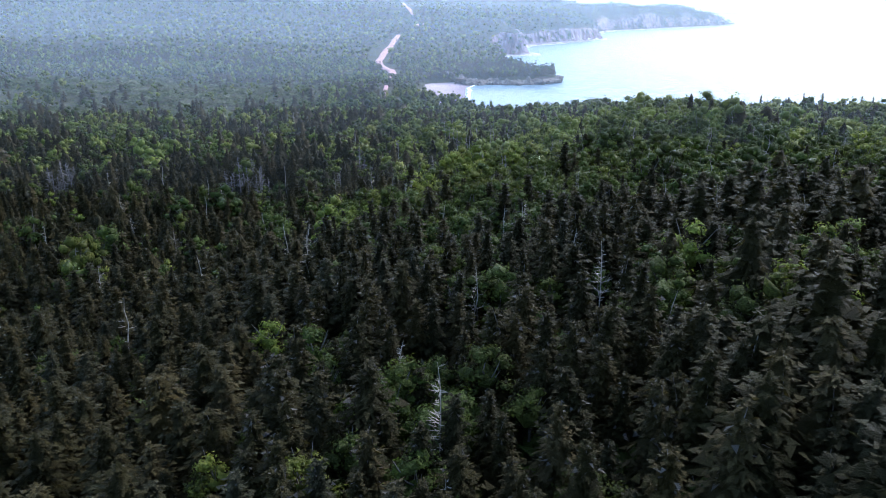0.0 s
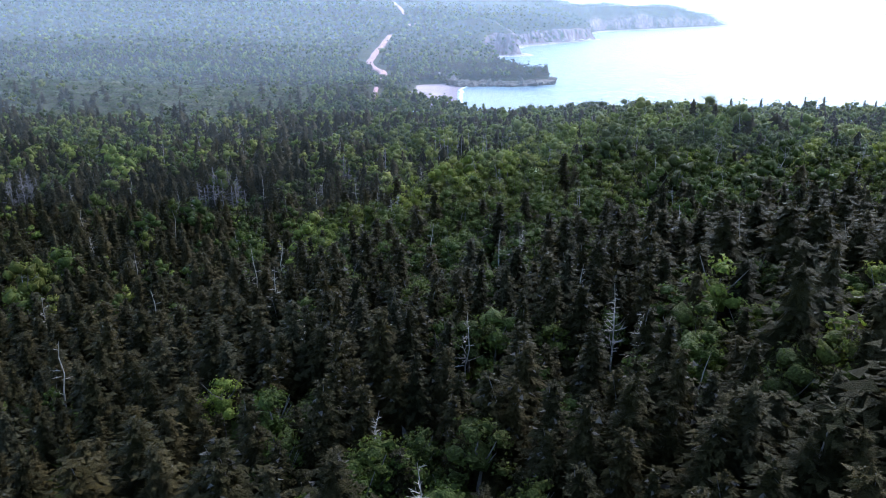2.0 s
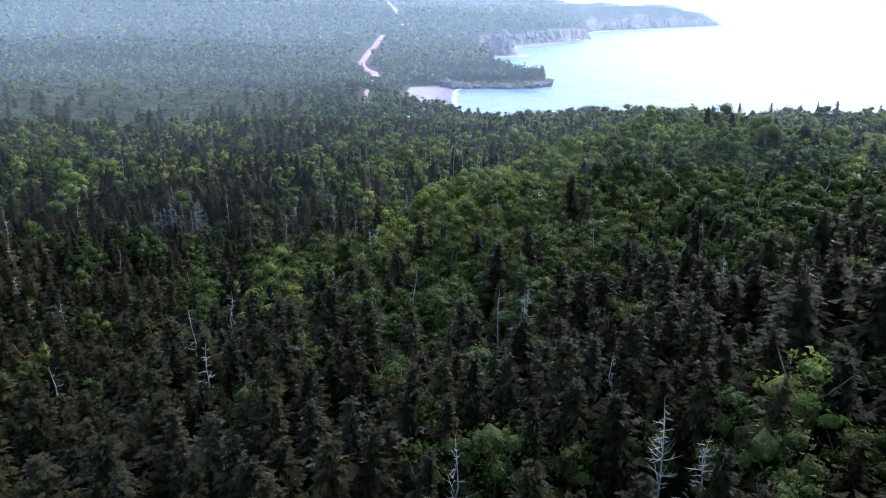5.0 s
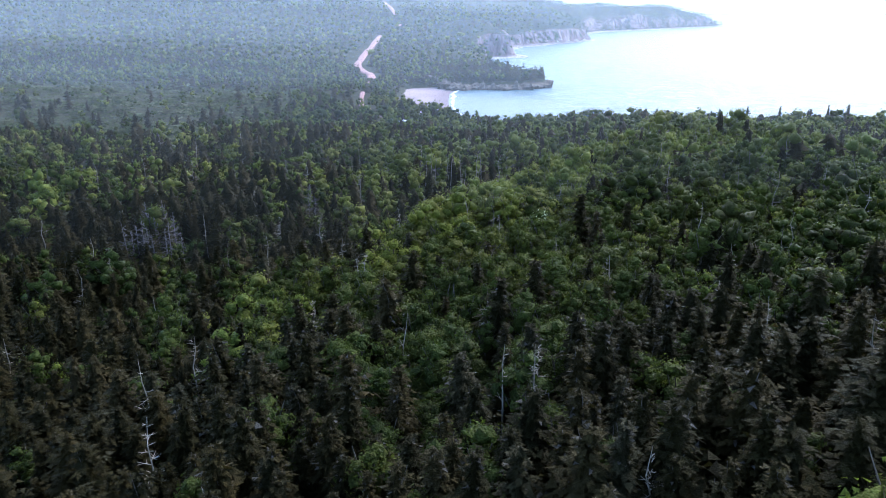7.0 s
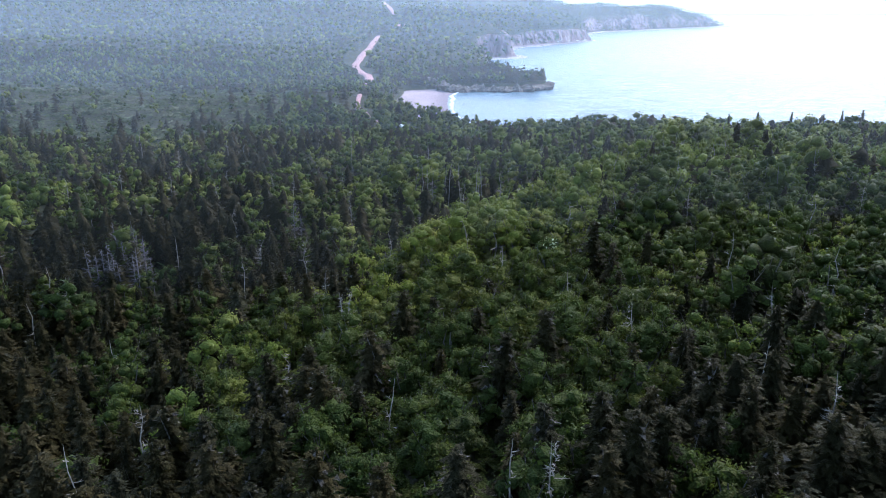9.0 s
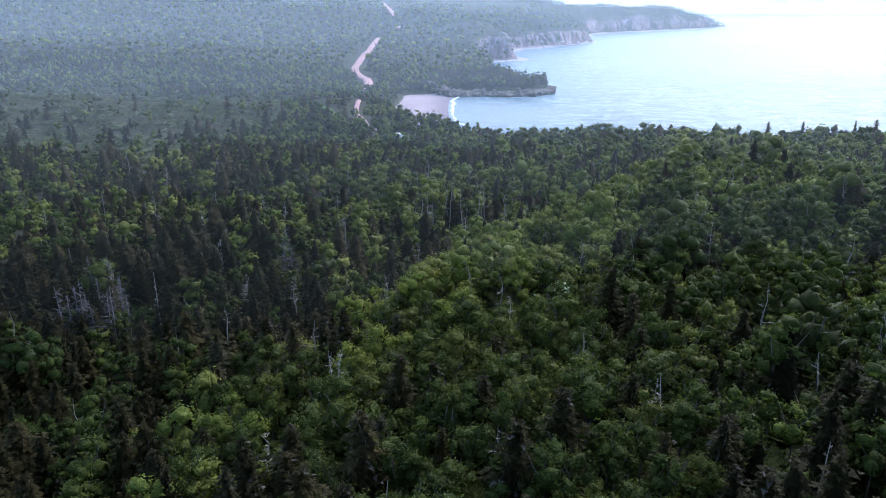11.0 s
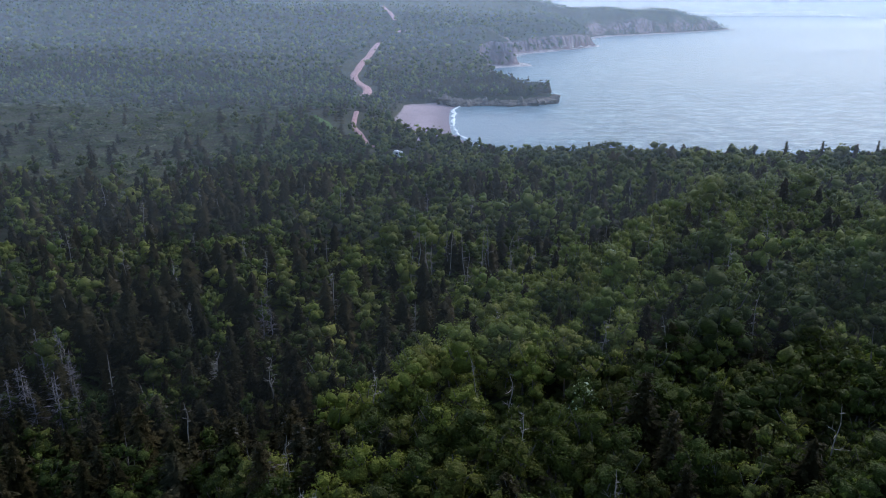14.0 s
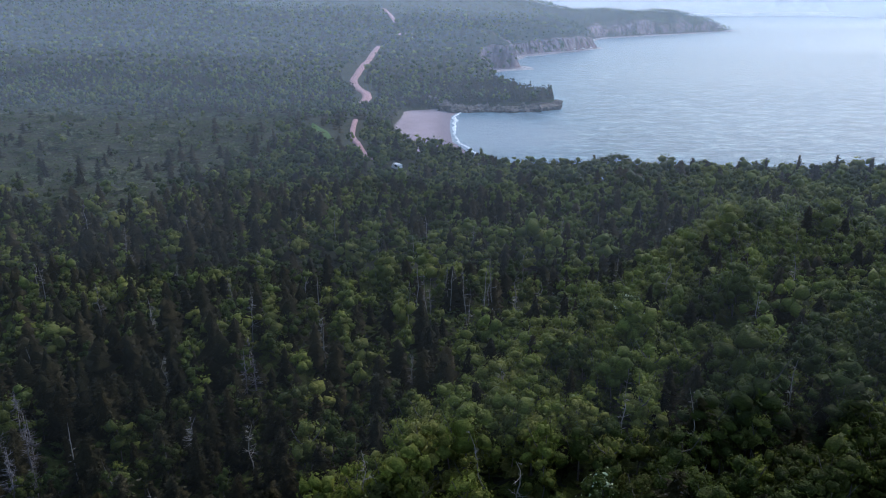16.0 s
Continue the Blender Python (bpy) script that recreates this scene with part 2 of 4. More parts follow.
def rough(x, y, size, seed=0):
    """Smooth noise from -1 to 1 with bumps of that size."""
    u, v = x / size + 31.7 * seed, y / size + 17.3 * seed
    i, j = np.floor(u).astype(int), np.floor(v).astype(int)
    fu, fv = u - i, v - j
    fu, fv = fu * fu * (3 - 2 * fu), fv * fv * (3 - 2 * fv)
    t = lambda a, c: TABLE[a % 256, c % 256]
    return 2 * ((t(i, j) * (1 - fu) + t(i + 1, j) * fu) * (1 - fv) + (t(i, j + 1) * (1 - fu) + t(i + 1, j + 1) * fu) * fv) - 1


def step(v, a, c):
    s = np.clip((v - a) / (c - a), 0, 1)
    return s * s * (3 - 2 * s)


# the shore, from the open coast on the right, round the cove, the wooded point and the cliffs, to the far headland
SHORE = np.array([(5000, 150), (1500, 300), (500, 372), (200, 392), (70, 396), (34, 415), (19, 466), (6, 520), (4, 570), (6, 622), (12, 646), (30, 651),
                  (49, 648), (74, 656), (91, 678), (94, 708), (70, 735), (58, 800), (55, 870), (57, 960), (60, 990), (80, 1003), (101, 1014), (104, 1042), (84, 1078), (84, 1140), (112, 1212), (122, 1236),
                  (152, 1269), (209, 1351), (275, 1446), (288, 1560), (318, 1740), (371, 1835), (499, 1954), (638, 2089), (835, 2285),
                  (850, 2330), (700, 2700), (300, 5000)], float)


def inland(x, y):
    """Metres to the shore, positive on land."""
    best, side = np.full(x.shape, 1e9), np.zeros(x.shape, bool)
    for (ax, ay), (cx, cy) in zip(SHORE[:-1], SHORE[1:]):
        dx, dy = cx - ax, cy - ay
        s = np.clip(((x - ax) * dx + (y - ay) * dy) / (dx * dx + dy * dy), 0, 1)
        best = np.minimum(best, np.hypot(x - ax - s * dx, y - ay - s * dy))
    ring = np.vstack([SHORE, [(-9000, 5000), (-9000, -3000), (5000, -3000)]])
    for (ax, ay), (cx, cy) in zip(ring, np.roll(ring, -1, 0)):
        cross = ((ay > y) != (cy > y)) & (x < (cx - ax) * (y - ay) / (cy - ay + 1e-9) + ax)
        side ^= cross
    return np.where(side, best, -best)


# tops of the coast hills, by metres to the right
HUMPS = np.array([(60, 92), (100, 92), (200, 80), (288, 60), (321, 52), (422, 57), (512, 44), (590, 54), (654, 48), (721, 33), (770, 17), (805, 6), (850, 1)], float)


def knoll_edge(x):
    """How far ahead the top of the knoll reaches."""
    return 166 + 1.2 * np.clip(x, 0, 62) + 1.6 * np.clip(x, -34, 0)


def land(x, y):
    """Height of the ground."""
    x, y = np.asarray(x, float), np.asarray(y, float)
    d = inland(x, y)
    d = d + (2.5 * rough(x, y, 14, 1) + 5 * rough(x, y, 40, 2) + 9 * rough(x, y, 75, 6) * step(y, 960, 1020)) * step(np.abs(d), 0, 6) * step(y, 630, 660)
    valley = 23.5 - 11.5 * step(y, 235, 410) - 7 * step(y, 410, 640) + 7 * step(-x, 100, 300) * step(y, 300, 480)
    valley = valley + 2.2 * np.exp(-((y - 178) / 30) ** 2) * step(-x, -5, 25) * (1 - step(-x, 75, 110))
    valley = valley - 4.5 * step(y, 262, 330) * (1 - step(y, 400, 470)) * (1 - step(x, 20, 55)) * step(x, -17, -2)
    valley = valley + 1.5 * step(x, 40, 60) * (1 - step(x, 85, 120)) * step(y, 215, 250) * (1 - step(y, 370, 400))
    brow = 8.3 + 3.4 * step(x, 4, 50) - 6 * step(x, 68, 112) * step(y, 120, 170) - 3.5 * step(x, 35, 60) * step(y, 170, 205) + 3.2 * (1 - step(y, 72, 122)) + 2.2 * step(x, 6, 26) * (1 - step(y, 58, 104))
    knoll = brow * step(x, -52 - 45 * (1 - step(y, 45, 115)), 14) * (1 - step(y, knoll_edge(x) - 22, knoll_edge(x) + 18 + 12 * step(x, 0, 20)))
    rise = np.clip((y + 0.15 * np.clip(-x - 100, 0, 900) - 700) / 780, 0, 2.1)
    hill = 52 * rise ** 1.5 + 42 * step(-x, 120, 750) * step(y, 650, 1400)
    ridge = 22 * np.exp(-((x - 40) / 70) ** 2 - ((y - 1090) / 85) ** 2)
    z = valley + knoll + hill + ridge
    crest = np.interp(x, HUMPS[:, 0], HUMPS[:, 1])
    z = z + 1.0 * rough(x, y, 22, 3) + 2.2 * rough(x, y, 70, 4) * step(y, 150, 350) + 9 * rough(x, y, 260, 5) * step(y, 800, 1500)
    z = np.where(y > 1000, np.minimum(z, np.where(x > 60, crest, 400.0)), z)
    beach = step(y, 432, 470) * (1 - step(y, 632, 652)) * (1 - step(x, 30, 60))
    far = step(y, 960, 1020)
    cliff = 5 * (1 - step(y, 420, 450)) + 6.5 * step(y, 640, 655) * step(x, -10, 20) * (1 - far) + 29 * far * (1 - 0.4 * step(y, 1080, 1250) + 0.2 * step(y, 1800, 1950))
    cliff = cliff * (1 + 0.45 * rough(x, y, 55, 40) * far)
    foot = 0.5 + 8 * far
    bank = 0.12 * np.clip(d, 0, 10) * far + cliff * step(d, foot, foot + 5.5 + 6 * far + 4 * (1 - step(y, 420, 450))) + np.clip(d - 6 - 8 * far, 0, 1e9) * (0.30 + 0.08 * far)
    sandy = 0.05 * np.clip(d, 0, 36) + 4 * step(d, 34, 42) + 0.3 * np.clip(d - 40, 0, 1e9)
    edge = bank * (1 - beach) + sandy * beach
    z = np.minimum(z, edge)
    return np.where(d > 0, z, np.maximum(0.10 * d, -8))


# ---------------------------------------------------------------- mesh helpers
def mesh_of(name, verts, faces, mats=(), slots=None, tint=None, smooth=False, dome=None):
    """A mesh from arrays of corners and of triangles or quads; dome: the way each leaf's mass faces."""
    faces = np.asarray(faces, np.int32)
    me = bpy.data.meshes.new(name)
    n, k = faces.shape
    me.vertices.add(len(verts))
    me.vertices.foreach_set("co", np.asarray(verts, np.float32).ravel())
    me.loops.add(n * k)
    me.loops.foreach_set("vertex_index", faces.ravel())
    me.polygons.add(n)
    me.polygons.foreach_set("loop_start", np.arange(0, n * k, k, dtype=np.int32))
    me.update(calc_edges=True)
    for m in mats:
        me.materials.append(m)
    if slots is not None:
        me.polygons.foreach_set("material_index", np.asarray(slots, np.int32))
    if tint is not None:
        me.attributes.new("tint", "FLOAT", "POINT").data.foreach_set("value", np.asarray(tint, np.float32))
    if dome is not None:
        me.attributes.new("dome", "FLOAT_VECTOR", "POINT").data.foreach_set("vector", np.asarray(dome, np.float32).ravel())
    me.polygons.foreach_set("use_smooth", np.full(n, smooth))
    return me


def part(name, bm, mat, parent, label=""):
    """Links a bmesh, or a finished mesh, as one object under a thing or a part."""
    if isinstance(bm, bmesh.types.BMesh):
        me = bpy.data.meshes.new(name)
        bm.to_mesh(me)
        bm.free()
    else:
        me = bm
    if mat and not me.materials:
        me.materials.append(mat)
    ob = new(name, me)
    ob.parent = parent
    return tagged(ob, label)


def limb(points, radii, sides=5):
    """A tapered tube along points: corners and quads."""
    pts, v, f = [Vector(p) for p in points], [], []
    for i, (p, r) in enumerate(zip(pts, radii)):
        way = (pts[min(i + 1, len(pts) - 1)] - pts[max(i - 1, 0)]).normalized()
        a = way.orthogonal().normalized()
        c = way.cross(a)
        v += [tuple(p + r * (math.cos(2 * math.pi * k / sides) * a + math.sin(2 * math.pi * k / sides) * c)) for k in range(sides)]
    for i in range(len(pts) - 1):
        for k in range(sides):
            f.append((i * sides + k, i * sides + (k + 1) % sides, (i + 1) * sides + (k + 1) % sides, (i + 1) * sides + k))
    return v, f


def joined(pieces):
    v, f = [], []
    for a, c in pieces:
        f += [tuple(i + len(v) for i in q) for q in c]
        v += list(a)
    return np.array(v), np.array(f)


# ---------------------------------------------------------------- trees: shapes of unit height
def sprays(at, out, side, length, width, droop):
    """Drooping pointed sprays that start at `at` and reach along `out`."""
    up = np.array([0, 0, 1.0])
    tip = at + out * length[:, None] - up * (droop * length)[:, None]
    base = at + out * (0.12 * length)[:, None]
    v = np.stack([base - side * width[:, None], base + side * width[:, None], tip], 1).reshape(-1, 3)
    return v, np.arange(3 * len(at)).reshape(-1, 3)


def flakes(rng, at, way, size):
    """Small uneven leafy tufts that face roughly along `way`."""
    n = len(at)
    f = way + 0.36 * rng.randn(n, 3)
    f /= np.linalg.norm(f, axis=1)[:, None]
    u = np.cross(f, rng.randn(n, 3))
    u /= np.linalg.norm(u, axis=1)[:, None] + 1e-6
    w = np.cross(f, u)
    turn = np.array([0.0, 2.1, 4.2]) + 0.7 * (rng.rand(n, 3) - 0.5)
    r = size[:, None] * (0.55 + 0.5 * rng.rand(n, 3))
    v = at[:, None] + u[:, None] * (np.cos(turn) * r)[:, :, None] + w[:, None] * (np.sin(turn) * r)[:, :, None]
    return v.reshape(-1, 3), np.arange(3 * n).reshape(-1, 3)


GOLD = (1 + 5 ** 0.5) / 2
ICO = np.array([(-1, GOLD, 0), (1, GOLD, 0), (-1, -GOLD, 0), (1, -GOLD, 0), (0, -1, GOLD), (0, 1, GOLD), (0, -1, -GOLD), (0, 1, -GOLD),
                (GOLD, 0, -1), (GOLD, 0, 1), (-GOLD, 0, -1), (-GOLD, 0, 1)]) / 1.902
ICO_FACES = np.array([(0, 11, 5), (0, 5, 1), (0, 1, 7), (0, 7, 10), (0, 10, 11), (1, 5, 9), (5, 11, 4), (11, 10, 2), (10, 7, 6), (7, 1, 8),
                      (3, 9, 4), (3, 4, 2), (3, 2, 6), (3, 6, 8), (3, 8, 9), (4, 9, 5), (2, 4, 11), (6, 2, 10), (8, 6, 7), (9, 8, 1)])


def clump(rng, c, r, flat=0.75, ragged=0.22):
    """A dense, uneven inner mass of twigs and leaves."""
    return ICO * (1 + ragged * rng.randn(12, 1)) * np.array([r, r, r * flat]) + c, ICO_FACES


def stacked(pieces):
    v, f, n = [], [], 0
    for a, c in pieces:
        v.append(a), f.append(np.asarray(c) + n)
        n += len(a)
    return np.concatenate(v), np.concatenate(f)


def thirds(f):
    f = np.asarray(f)
    return np.concatenate([f[:, [0, 1, 2]], f[:, [0, 2, 3]]])


def unit_rows(a):
    return a / (np.linalg.norm(a, axis=1)[:, None] + 1e-9)


def spruce_crown(seed, whorls, boughs, per, radius=0.19, ragged=0.4):
    """A ragged spire of drooping boughs round a dense heart, with the way that each part of it faces."""
    rng = np.random.RandomState(seed)
    at, out, side, ln, wd, dr = [], [], [], [], [], []
    lop = 1 + 0.3 * rng.randn(5)
    for w in range(whorls):
        h = 0.08 + 0.90 * (w + 0.6 * rng.rand()) / whorls
        reach = radius * (1.03 - h) ** 0.8 * (1 + ragged * (rng.rand() - 0.5)) + 0.012
        n = max(3, int(boughs * (0.55 + 0.6 * (1 - h)) + rng.rand()))
        start = rng.rand() * 6.28
        for k in range(n):
            a = start + 6.283 * (k + 0.5 * rng.rand()) / n
            o = np.array([math.cos(a), math.sin(a), 0])
            s = np.array([-o[1], o[0], 0])
            far = reach * (0.6 + 0.6 * rng.rand()) * min(1.25, max(0.65, lop[int(a * 5 / 6.283) % 5]))
            tilt = 0.5 * (h - 0.6) + 0.25 * (rng.rand() - 0.5)
            for j in range(per):
                q = (j + 0.4 * rng.rand()) / per
                turn = 0.0 if j == per - 1 else (0.75 if j % 2 else -0.75) + 0.5 * (rng.rand() - 0.5)
                way = o * math.cos(turn) + s * math.sin(turn)
                size = (0.15 * far + 0.030 if per > 3 else 0.30 * far + 0.023) * (0.7 + 0.6 * rng.rand())
                at.append(o * far * q * 0.85 + np.array([0, 0, h + far * q * tilt + 0.006 * rng.randn()]))
                out.append(way + np.array([0, 0, tilt]))
                side.append(np.cross(way, (0.6 * rng.randn(), 0.6 * rng.randn(), 1)))
                ln.append(size)
                wd.append(size * ((0.26 if per > 3 else 0.34) + 0.14 * rng.rand()))
                dr.append(0.1 + 0.4 * rng.rand())
    skirts, sides = (12, 12) if per > 3 else (8, 8) if per > 1 else (whorls, boughs + 3)
    wide = 0.50 if per > 3 else 0.78 if per > 1 else 1.0
    heart, hf = [], []
    for i in range(skirts):
        h = 0.08 + 0.78 * i / max(1, skirts - 1)
        top, n, start = min(0.99, h + (0.13 if per > 3 else 0.17) + 0.06 * rng.rand()), len(heart), rng.rand() * 6.28
        heart.append((0.012 * rng.randn(), 0.012 * rng.randn(), top))
        for k in range(sides):
            a = start + 6.283 * (k + 0.5 * rng.rand()) / sides
            r = wide * radius * (1.04 - h) ** 0.8 * (0.6 + 0.6 * rng.rand()) * (0.62 if k % 2 else 1.12) * min(1.3, max(0.7, lop[int(a * 5 / 6.283) % 5]))
            heart.append((math.cos(a) * r, math.sin(a) * r, h + 0.035 * rng.randn()))
            hf.append((n, n + 1 + k, n + 1 + (k + 1) % sides))
    pieces = [(np.array(heart), np.array(hf))]
    if per > 1:
        pieces.append(sprays(*(np.array(q) for q in (at, out, side, ln, wd, dr))))
    v, f = stacked(pieces)
    face = v * np.array([1, 1, 0]) / radius + 0.15 * rng.randn(len(v), 3) + np.array([0, 0, 0.55])
    return v, f, unit_rows(face)


def broad_crown(seed, lobes, leaves, leaf, wide=0.27):
    """A domed crown of uneven leafy lobes, each a ragged mass thick with small tufts, with the way that each part of it faces."""
    rng = np.random.RandomState(seed)
    pieces, faces = [], []
    grow, fine = (9 / lobes) ** 0.36, leaves > 12
    spots = [(np.array([0, 0, 0.50]), wide * 0.62, 1.15, 1.0)] if lobes > 2 else []
    for k in range(lobes):
        a, s = 2.4 * k + 0.8 * rng.rand(), math.sqrt((k + 0.2) / lobes)
        c = np.array([math.cos(a), math.sin(a), 0]) * wide * 0.74 * s * (0.85 + 0.3 * rng.rand()) + np.array([0, 0, 0.80 - 0.44 * s ** 2.2 + 0.035 * rng.randn()])
        r = wide * (0.28 + 0.19 * rng.rand()) * grow
        spots.append((c, r, 0.92, 0.6 + 2.2 * (r / (wide * grow) - 0.25)))
    for c, r, tall, thick in spots:
        mv, mf = clump(rng, c, r * (0.56 if fine else 0.62), tall, 0.26 if fine else 0.30)
        pieces.append((mv, mf))
        faces.append(unit_rows(mv - c + 0.3 * r * rng.randn(*mv.shape)))
        n = int(leaves * thick + 1)
        d = rng.randn(n, 3)
        d[:, 2] = np.abs(d[:, 2]) * 1.1 - 0.35
        d = unit_rows(d)
        lump = 1 + 0.16 * np.sin(5.0 * d[:, :1] + 6 * rng.rand()) * np.cos(5.0 * d[:, 1:2] + 6 * rng.rand())
        lv, lf = flakes(rng, c + d * r * lump * (0.66 + 0.40 * rng.rand(n, 1)) * np.array([1, 1, tall]), d, leaf * (0.5 + 0.9 * rng.rand(n)))
        pieces.append((lv, lf))
        faces.append(unit_rows(np.repeat(d + 0.35 * rng.randn(n, 3), 3, 0)))
    v, f = stacked(pieces)
    whole = unit_rows((v - np.array([0, 0, 0.42])) / np.array([wide, wide, 0.4]))
    return v, f, unit_rows(np.concatenate(faces) + 0.6 * whole + np.array([0, 0, 0.1]))


def trunk_shape(seed, height, thick, sides=6, forks=0, reach=0.2):
    rng = np.random.RandomState(seed)
    bend = [(0.03 * rng.randn() * i * height / 4, 0.03 * rng.randn() * i * height / 4, height * i / 4 - (0.08 if i == 0 else 0)) for i in range(5)]
    pieces = [limb(bend, [thick * (1.15 - 0.25 * i) for i in range(5)], sides)]
    for k in range(forks):
        h = height * (0.35 + 0.5 * rng.rand())
        a = rng.rand() * 6.28
        x, y = math.cos(a) * reach, math.sin(a) * reach
        pieces.append(limb([(0, 0, h), (x * 0.5, y * 0.5, h + 0.10), (x, y, h + 0.26 + 0.1 * rng.rand())], [thick * 0.55, thick * 0.4, thick * 0.12], 4))
    v, f = joined(pieces)
    return v, thirds(f)


# ---------------------------------------------------------------- setting: ground, sea, beach, road
def spaced(*runs):
    return np.concatenate([np.arange(a, c, s) for a, c, s in runs])


gx = spaced((-60000, -5000, 5000), (-5000, -1000, 250), (-1000, -200, 22), (-200, -100, 8), (-100, 130, 4), (130, 300, 6), (300, 900, 12), (900, 5001, 205), (5001, 60001, 5000))
gy = spaced((-1500, -60, 120), (-60, 440, 7), (440, 720, 4), (720, 980, 8), (980, 1480, 7), (1480, 2420, 20), (2420, 5001, 160), (5001, 60001, 5000))
X, Y = np.meshgrid(gx, gy)
Z = land(X, Y)
nx, ny = len(gx), len(gy)
i, j = np.meshgrid(np.arange(nx - 1), np.arange(ny - 1))
q = (j * nx + i).ravel()
ground = new("ground", mesh_of("ground", np.stack([X.ravel(), Y.ravel(), Z.ravel()], 1), np.stack([q, q + 1, q + nx + 1, q + nx], 1), [GROUND], smooth=True))
tagged(ground, "dark forest floor with reddish sea cliffs and a sandy cove", "ground", kind="structure")

sx, sy = spaced((-60000, -5000, 5000), (-5000, -200, 600), (-200, 1200, 40), (1200, 5001, 380), (5001, 60001, 5000)), spaced((-1500, 300, 300), (300, 2400, 40), (2400, 5001, 260), (5001, 60001, 5000))
X, Y = np.meshgrid(sx, sy)
i, j = np.meshgrid(np.arange(len(sx) - 1), np.arange(len(sy) - 1))
q = (j * len(sx) + i).ravel()
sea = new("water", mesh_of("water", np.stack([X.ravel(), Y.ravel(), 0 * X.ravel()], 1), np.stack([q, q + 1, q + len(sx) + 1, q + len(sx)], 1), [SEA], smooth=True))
tagged(sea, "blue grey sea with low wind ripples", "sea", kind="structure")


def ribbon(points, widths, lift, steps=8):
    """A strip laid over the ground along a smooth line."""
    pts = np.array(points, float)
    t, s = np.arange(len(pts)), np.linspace(0, len(pts) - 1, (len(pts) - 1) * steps + 1)
    k = np.clip(s.astype(int), 0, len(pts) - 2)
    u = (s - k)[:, None]
    p0, p1, p2, p3 = pts[np.maximum(k - 1, 0)], pts[k], pts[k + 1], pts[np.minimum(k + 2, len(pts) - 1)]
    line = 0.5 * (2 * p1 + (p2 - p0) * u + (2 * p0 - 5 * p1 + 4 * p2 - p3) * u ** 2 + (3 * p1 - p0 - 3 * p2 + p3) * u ** 3)
    way = np.gradient(line, axis=0)
    way /= np.linalg.norm(way, axis=1)[:, None]
    off = np.stack([-way[:, 1], way[:, 0]], 1)
    v = []
    for e, up in ((-0.62, -1.0), (-0.5, 0.0), (-0.2, 0.12), (0.2, 0.12), (0.5, 0.0), (0.62, -1.0)):
        w = np.interp(line[:, 1], *widths) * (1 + 0.12 * rough(line[:, 0] + 50 * e, line[:, 1], 9, 7))
        p = line + off * (e * w)[:, None]
        v.append(np.stack([p[:, 0], p[:, 1], land(p[:, 0], p[:, 1]) + lift + up], 1))
    n = len(line)
    v = np.stack(v, 1).reshape(-1, 3)
    f = [(a * 6 + c, a * 6 + c + 1, a * 6 + c + 7, a * 6 + c + 6) for a in range(n - 1) for c in range(5)]
    return line, v, np.array(f)


# the road shows in four stretches; between them the canopy closes over it
ROAD = [[(-29, 402), (-35, 414), (-49, 483), (-53, 532)], [(-61, 628), (-62, 690), (-84, 786), (-87, 860), (-86, 930), (-87, 1097)],
        [(-70, 1214), (-60, 1228), (-50, 1236)], [(-78, 1335), (-93, 1410), (-110, 1485)]]
road_parts = [ribbon(p, ((560, 640), (2.5, 6.0)), 1.1) for p in ROAD]
road_line = np.concatenate([p[0] for p in road_parts])
v, f = stacked([p[1:] for p in road_parts])
tagged(new("road", mesh_of("road", v, f, [GRAVEL], smooth=True)), "unpaved pinkish red gravel road through the woods", "road", kind="structure")


def road_gap(x, y):
    best = np.full(x.shape, 1e9)
    for p in road_line:
        best = np.minimum(best, np.hypot(x - p[0], y - p[1]))
    return best

# ---------------------------------------------------------------- where the trees stand
def scatter(x0, x1, y0, y1, gap, seed, keep):
    rng = np.random.RandomState(seed)
    x, y = np.meshgrid(np.arange(x0, x1, gap), np.arange(y0, y1, gap))
    x = (x + gap * 0.85 * (rng.rand(*x.shape) - 0.5)).ravel()
    y = (y + gap * 0.85 * (rng.rand(*y.shape) - 0.5)).ravel()
    m = keep(x, y)
    return x[m], y[m]


def bog(x, y):
    """Open heath in the valley, from 0 to 1."""
    return step(-x + 14 * rough(x, y, 45, 8), 62, 95) * step(y + 25 * rough(x, y, 60, 9) + 0.25 * (x + 120), 268, 300) * (1 - step(y + 30 * rough(x, y, 80, 10), 520, 640))


def glade(x, y):
    """Small gaps where dead trunks stand free."""
    return ((x > -5) & (x < 17) & (y > 203) & (y < 211)) | (np.hypot(x - 7.5, y - 86.5) < 2.2) | (np.hypot(x - 13.5, y - 61) < 3) | (np.hypot((x - 6.5) / 3.4, (y - 144.5) / 3.6) < 1) | (np.hypot(x - 14.6, y - 140.2) < 3.5) | (np.hypot(x - 27, y - 181.5) < 2.4)


def wooded(x, y):
    d = inland(x, y)
    margin = np.where((y > 440) & (y < 640) & (x < 40), 37.0, 5.0) + 6 * (y > 980) + 4 * ((y > 640) & (y < 670) & (x > 0) & (x < 62))
    meadow = np.hypot((x + 61 + 0.32 * (y - 470)) / 8, (y - 474) / 60) < 1
    gap = road_gap(x, y)
    verge = np.where(y < 600, 5.9, 11.0) + 1.5 * rough(x, y, 20, 11)
    return (d > margin) & (gap > verge) & (np.hypot(x + 58, y - 1222) > 15) & ~glade(x, y) & ~meadow & ~((np.abs(x + 18.0) < 5.5) & (y > 352) & (y < 394))


